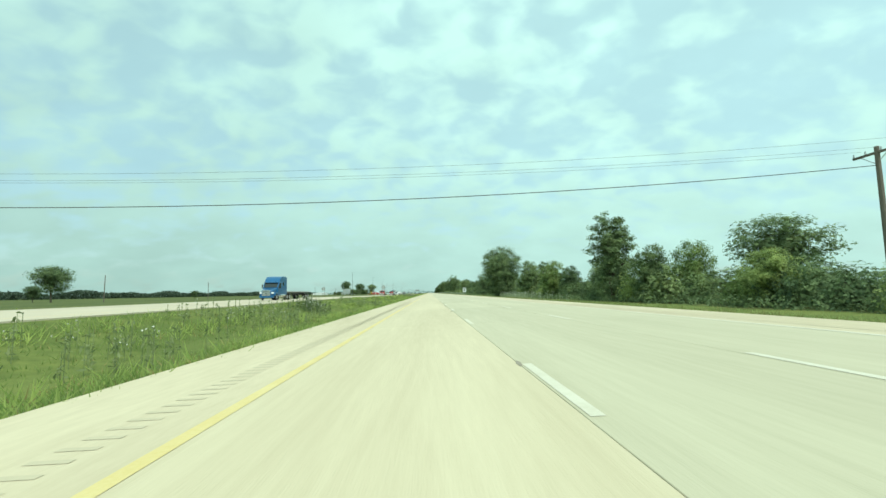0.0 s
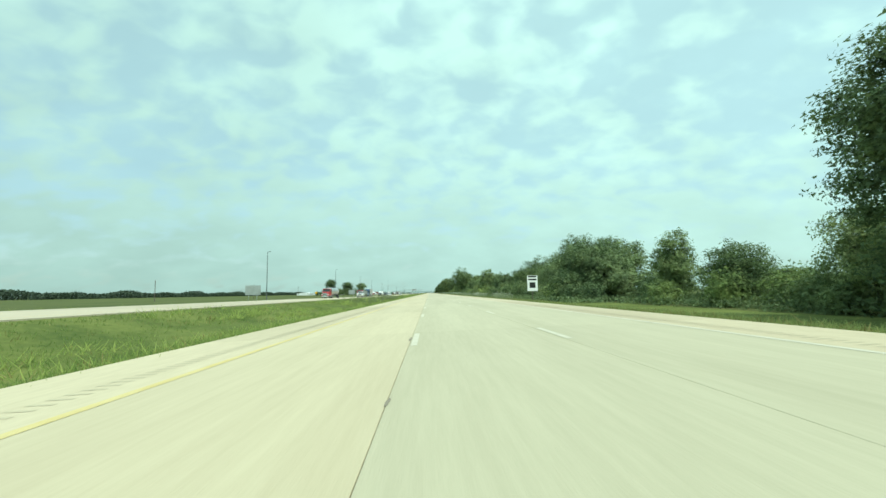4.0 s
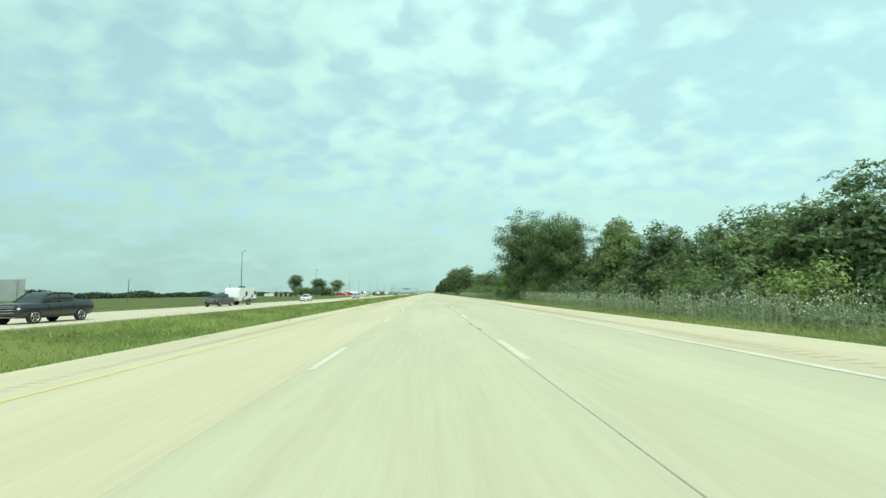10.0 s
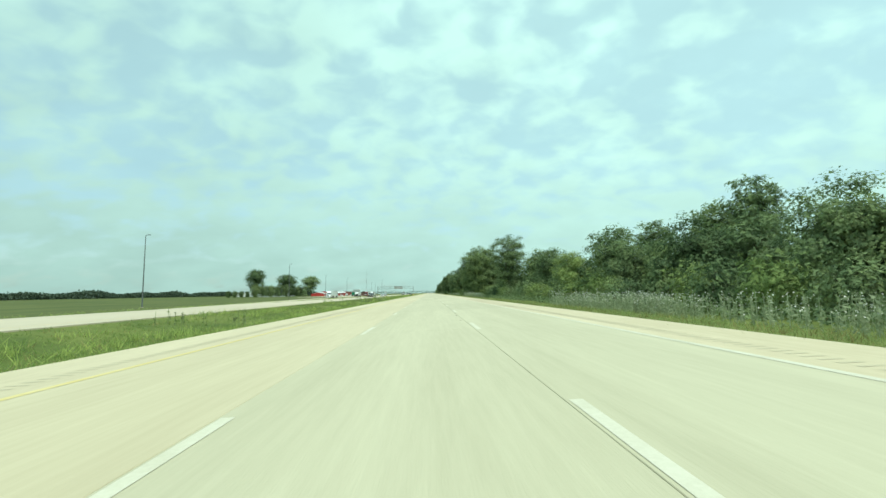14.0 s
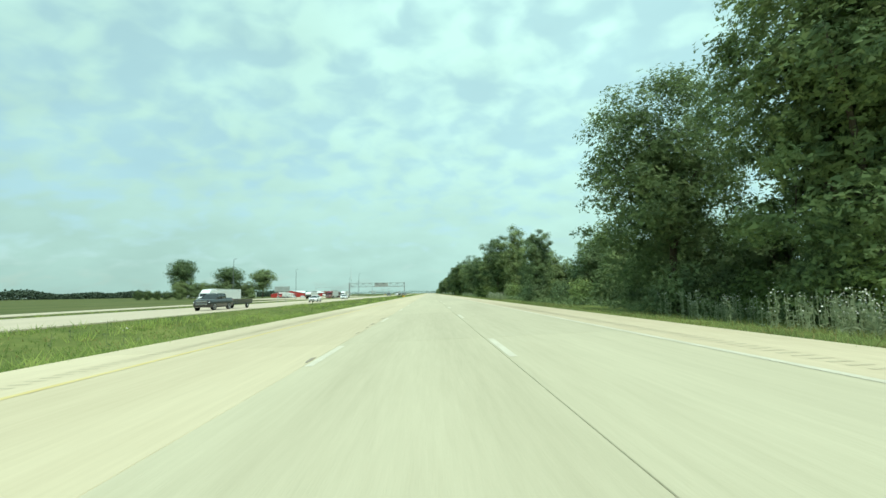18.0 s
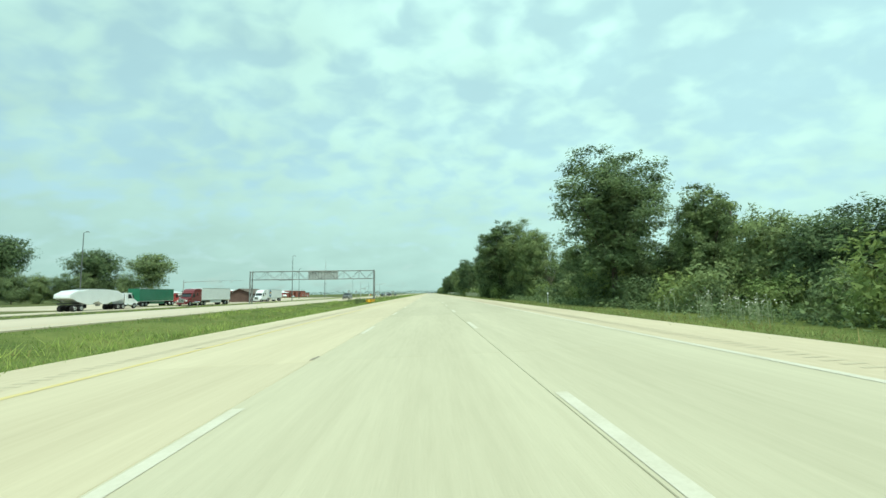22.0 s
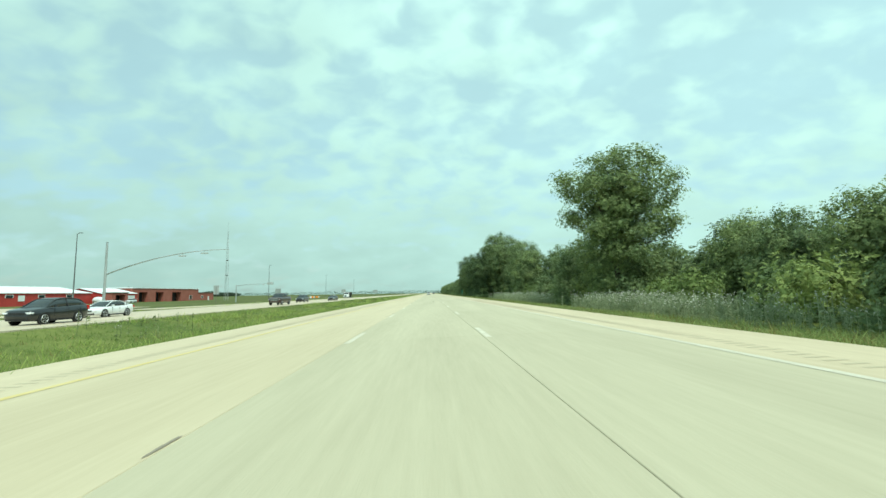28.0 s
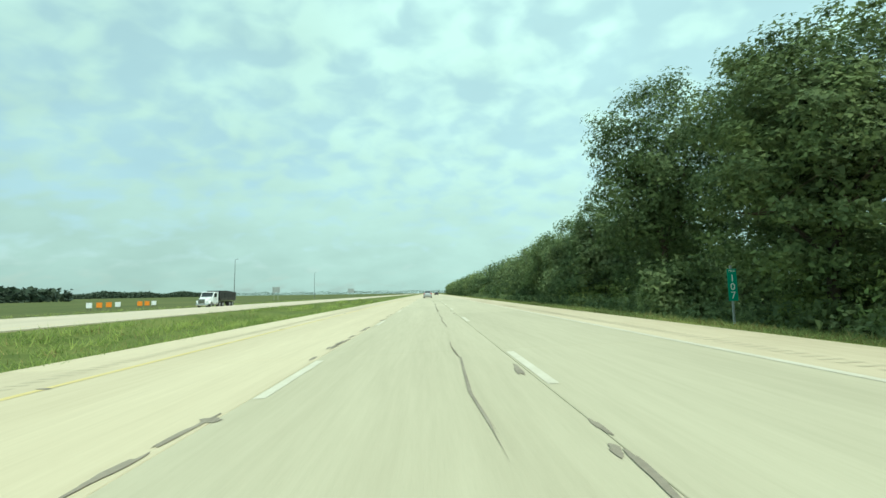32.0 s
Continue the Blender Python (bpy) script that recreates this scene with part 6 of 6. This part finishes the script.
semi(P_WHITE, "box", P_WHITE, "white truck pulling a plain white box trailer", -57.9, 743, SLIP, 15.0)
semi(P_WHITE, "hopper", P_WHITE, "white truck with a bulk hopper trailer leaving the weigh station", -57.6, 857.5, SLIP, 12.4, False, group="weigh station vehicles", turned=True)
semi(P_RED, "box", P_GREEN, "red truck with a dark green box trailer leaving the weigh station", -65.5, 887, -1.01, 13.0, False, group="weigh station vehicles", turned=True)
semi(P_MAROON, "box", P_WHITE, "maroon sleeper-cab truck pulling a white box trailer", -54.4, 868.5, SLIP, 14.5, group="weigh station vehicles")
semi(P_WHITE, "box", P_WHITE, "white sleeper-cab truck with a blue oval on its trailer", -56.0, 914.5, SLIP, 14.5, decal=True, group="weigh station vehicles")
semi(P_RED, "box", P_WHITE, "red truck parked with a white box trailer behind the weigh station", -100, 925, -1.01, 13.5, False, group="weigh station vehicles")
semi(P_WHITE, "tip", P_BLACK, "white truck pulling a black tipper trailer", -42.2, 1203, SLIP, 7.0, False)
car("pickup", P_WHITE, "white crew-cab pickup truck towing a low trailer", L1, 290, far_z(L1, 290))
car("pickup", P_BLACK, "black pickup truck on the far carriageway", L1, 377, far_z(L1, 377))
car("pickup", P_BLACK, "black crew-cab pickup truck towing a white camper", L3, 417.3, far_z(L3, 417.3))
car("suv", P_WHITE, "white compact sport utility car", L2 - 1.2, 457.0, far_z(L2, 457.0))
car("suv", P_SILVER, "silver minivan on the far carriageway", L1, 500, far_z(L1, 500))
car("pickup", P_BLACK, "black pickup truck towing a flat trailer", L1, 680, far_z(L1, 680))
car("sedan", P_WHITE, "white sedan with dark windows", L1, 726.5, far_z(L1, 726.5))
car("sedan", P_WHITE, "white sedan in the distance", L2, 780, far_z(L2, 780))
car("pickup", P_GREY, "grey pickup truck near the gantry", L1, 904.5, far_z(L1, 904.5))
car("suv", P_BLACK, "black sport utility car", L1, 1008, far_z(L1, 1008))
car("sedan", P_WHITE, "white sedan in the middle lane", L2, 1018.5, far_z(L2, 1018.5))
car("pickup", P_BROWN, "dark brown pickup truck with a chrome grille", L1, 1053, far_z(L1, 1053))
car("suv", P_BLACK, "black boxy off-road car", L2, 1080, far_z(L2, 1080))
car("sedan", P_BLACK, "black sedan on the far carriageway", L1, 1094.5, far_z(L1, 1094.5))
car("suv", P_WHITE, "white sport utility car parked by the weigh station", -93, 933, -1.01, group="weigh station vehicles")
car("suv", P_WHITE, "white utility car parked before a brick porch", -119.9, 1158.6, ground_z(-119.9, 1160), group="parked vehicles")
car("sedan", P_WHITE, "white sedan parked by the weigh station", -90, 943, -1.01, group="weigh station vehicles")
car("suv", P_SILVER, "silver sport utility car driving ahead in the middle lane", -0.4, 1223, strip_z(-0.4), True, group="vehicles ahead")
car("sedan", P_BLACK, "dark sedan far ahead in the nearside lane", 3.3, 1330, strip_z(3.3), True, group="vehicles ahead")


def low_trailer(x, y, z, length, label):
    t = base("trailer", label, "trailer", "towed trailers")
    bm = B()
    box(bm, 0, length / 2 + 0.9, 0.62, 1.9, length, 0.12, 0.02)
    part("deck", bm, BLACK, t)
    for s in (-1, 1):
        bm = B()
        box(bm, s * 0.97, length / 2 + 0.9, 0.95, 0.05, length, 0.5, 0.01)
        part("side_board", bm, P_BLACK, t)
        wheel(t, s * 0.98, length * 0.62 + 0.9, 0.34, 0.22)
        bm = B()
        rod(bm, (0, -0.3, 0.5), (s * 0.6, 1.0, 0.58), 0.045, 0.045, 6)
        part("drawbar", bm, BLACK, t)
    t.matrix_world = pose(x, y, z)


low_trailer(L1, 296.2, far_z(L1, 296.2), 4.5, "low black utility trailer behind the white pickup")
low_trailer(L1, 686.2, far_z(L1, 686.2), 4.6, "long low black trailer behind a pickup")


def camper(x, y, z):
    c = base("camper_trailer", "white travel trailer with grey stripes and small dark windows", "camper trailer")
    bm = B()
    prism(bm, [(0.5, 0.75), (0.2, 1.3), (0.35, 2.5), (0.75, 2.95), (7.6, 3.0), (7.7, 1.1), (7.2, 0.7)], -1.2, 1.2, 0.07)
    body = part("body", bm, P_WHITE, c)
    for yy, zz, w, h in ((3.3, 1.95, 0.7, 0.7), (5.7, 1.5, 0.55, 0.5), (7.0, 2.1, 0.75, 0.65)):
        bm = B()
        box(bm, 1.205, yy, zz, 0.05, w, h, 0.015)
        win = part("window", bm, GLASS, body)
        bm = B()
        box(bm, 1.215, yy, zz, 0.05, w + 0.1, 0.04)
        part("window_frame", bm, BLACK, win)
    for pts in ([(1.2, 1.0), (3.2, 1.75), (3.2, 1.62), (1.6, 0.9)], [(3.4, 1.0), (6.0, 1.45), (6.0, 1.32), (3.8, 0.9)]):
        bm = B()
        prism(bm, pts, 1.2, 1.212)
        part("stripe", bm, P_GREY, body)
    bm = B()
    prism(bm, [(1.2, 0.72), (7.5, 0.72), (7.5, 1.12), (2.0, 0.98)], 1.202, 1.216)
    part("lower_panel", bm, P_BLACK, body)
    bm = B()
    box(bm, 0, 4.2, 3.12, 0.8, 1.0, 0.26, 0.06)
    part("air_conditioner", bm, P_BLACK, c)
    for s in (-1, 1):
        for a in (4.2, 5.1):
            wheel(c, s * 1.05, a, 0.36, 0.22)
        bm = B()
        rod(bm, (0, -0.7, 0.55), (s * 0.7, 0.7, 0.7), 0.05, 0.05, 6)
        part("drawbar", bm, BLACK, c)
    c.matrix_world = pose(x, y, z)


camper(L3, 424.0, far_z(L3, 424.0))


def parked_trailer(x, y, z, length):
    """A trailer without its truck, standing on its landing legs."""
    t = base("box_trailer", "parked white box trailer with dark lettering bars and a red chevron", "trailer", at=pose(x, y, z))
    bm = B()
    box(bm, 0, length / 2, 2.0, 2.5, length, 2.5, 0.03)
    body = part("trailer_body", bm, P_WHITE, t)
    for i in range(7):
        bm = B()
        box(bm, 1.258, 3.6 + i * 0.95, 2.1, 0.012, 0.6, 0.5)
        part("lettering_bar", bm, P_GREY, body, "plain grey bar of lettering")
    for i in range(3):
        bm = B()
        yy = 11.0 + 0.8 * i
        pts = [(yy, 2.7), (yy + 0.35, 2.7), (yy + 0.85, 1.5), (yy + 0.5, 1.5)]
        prism(bm, pts, 1.252, 1.264)
        part("chevron", bm, P_RED, body, "slanted red stripe")
    for s in (-1, 1):
        bm = B()
        box(bm, s * 0.9, 2.6, 0.4, 0.14, 0.14, 0.84, 0.02)
        part("landing_leg", bm, GALV, t)
        for a in (length - 2.6, length - 1.3):
            wheel(t, s * 0.98, a, 0.5, 0.5)
    bm = B()
    box(bm, 0, length - 2.0, 0.68, 1.0, 3.0, 0.2)
    part("axle_frame", bm, BLACK, t)


parked_trailer(-101.5, 941, -1.02, 15.5)


# ---- near carriageway slabs, laid last ----
def slabs():
    length = 15.24
    n = int((ROAD_B - ROAD_A) / length)
    lane = [slab_mesh("lane_slab", LANE_EDGES[i + 1] - LANE_EDGES[i] - 0.005, length - 0.008, CONCRETE if i == 0 else CONCRETE_GREY) for i in range(3)]
    for i in range(n):
        y = ROAD_A + (i + 0.5) * length
        for k in range(3):
            lay("lane_slab", lane[k], (LANE_EDGES[k] + LANE_EDGES[k + 1]) / 2, y, road)
    inner = slab_mesh("shoulder_slab", LANE_EDGES[0] - INNER - 0.02, 2 * length - 0.02, SHOULDER)
    outer = slab_mesh("shoulder_slab", OUTER - LANE_EDGES[3] - 0.02, 2 * length - 0.02, SHOULDER)
    for i in range(n // 2):
        y = ROAD_A + (i + 0.5) * 2 * length
        lay("shoulder_slab", inner, (INNER + LANE_EDGES[0]) / 2, y, road)
        lay("shoulder_slab", outer, (OUTER + LANE_EDGES[3]) / 2, y, road)
    # the road goes on to the horizon
    bm = B()
    a, b = INNER, OUTER
    bm.faces.new([bm.verts.new(p) for p in ((a, ROAD_B - 15, strip_z(a) - 0.02), (b, ROAD_B - 15, strip_z(b) - 0.02), (b, 2860, strip_z(b) - 0.02), (a, 2860, strip_z(a) - 0.02))])
    part("distant_pavement", bm, CONCRETE, road)


slabs()

for m in MODELS:
    for o in list(m.children) + [m]:
        bpy.data.objects.remove(o)
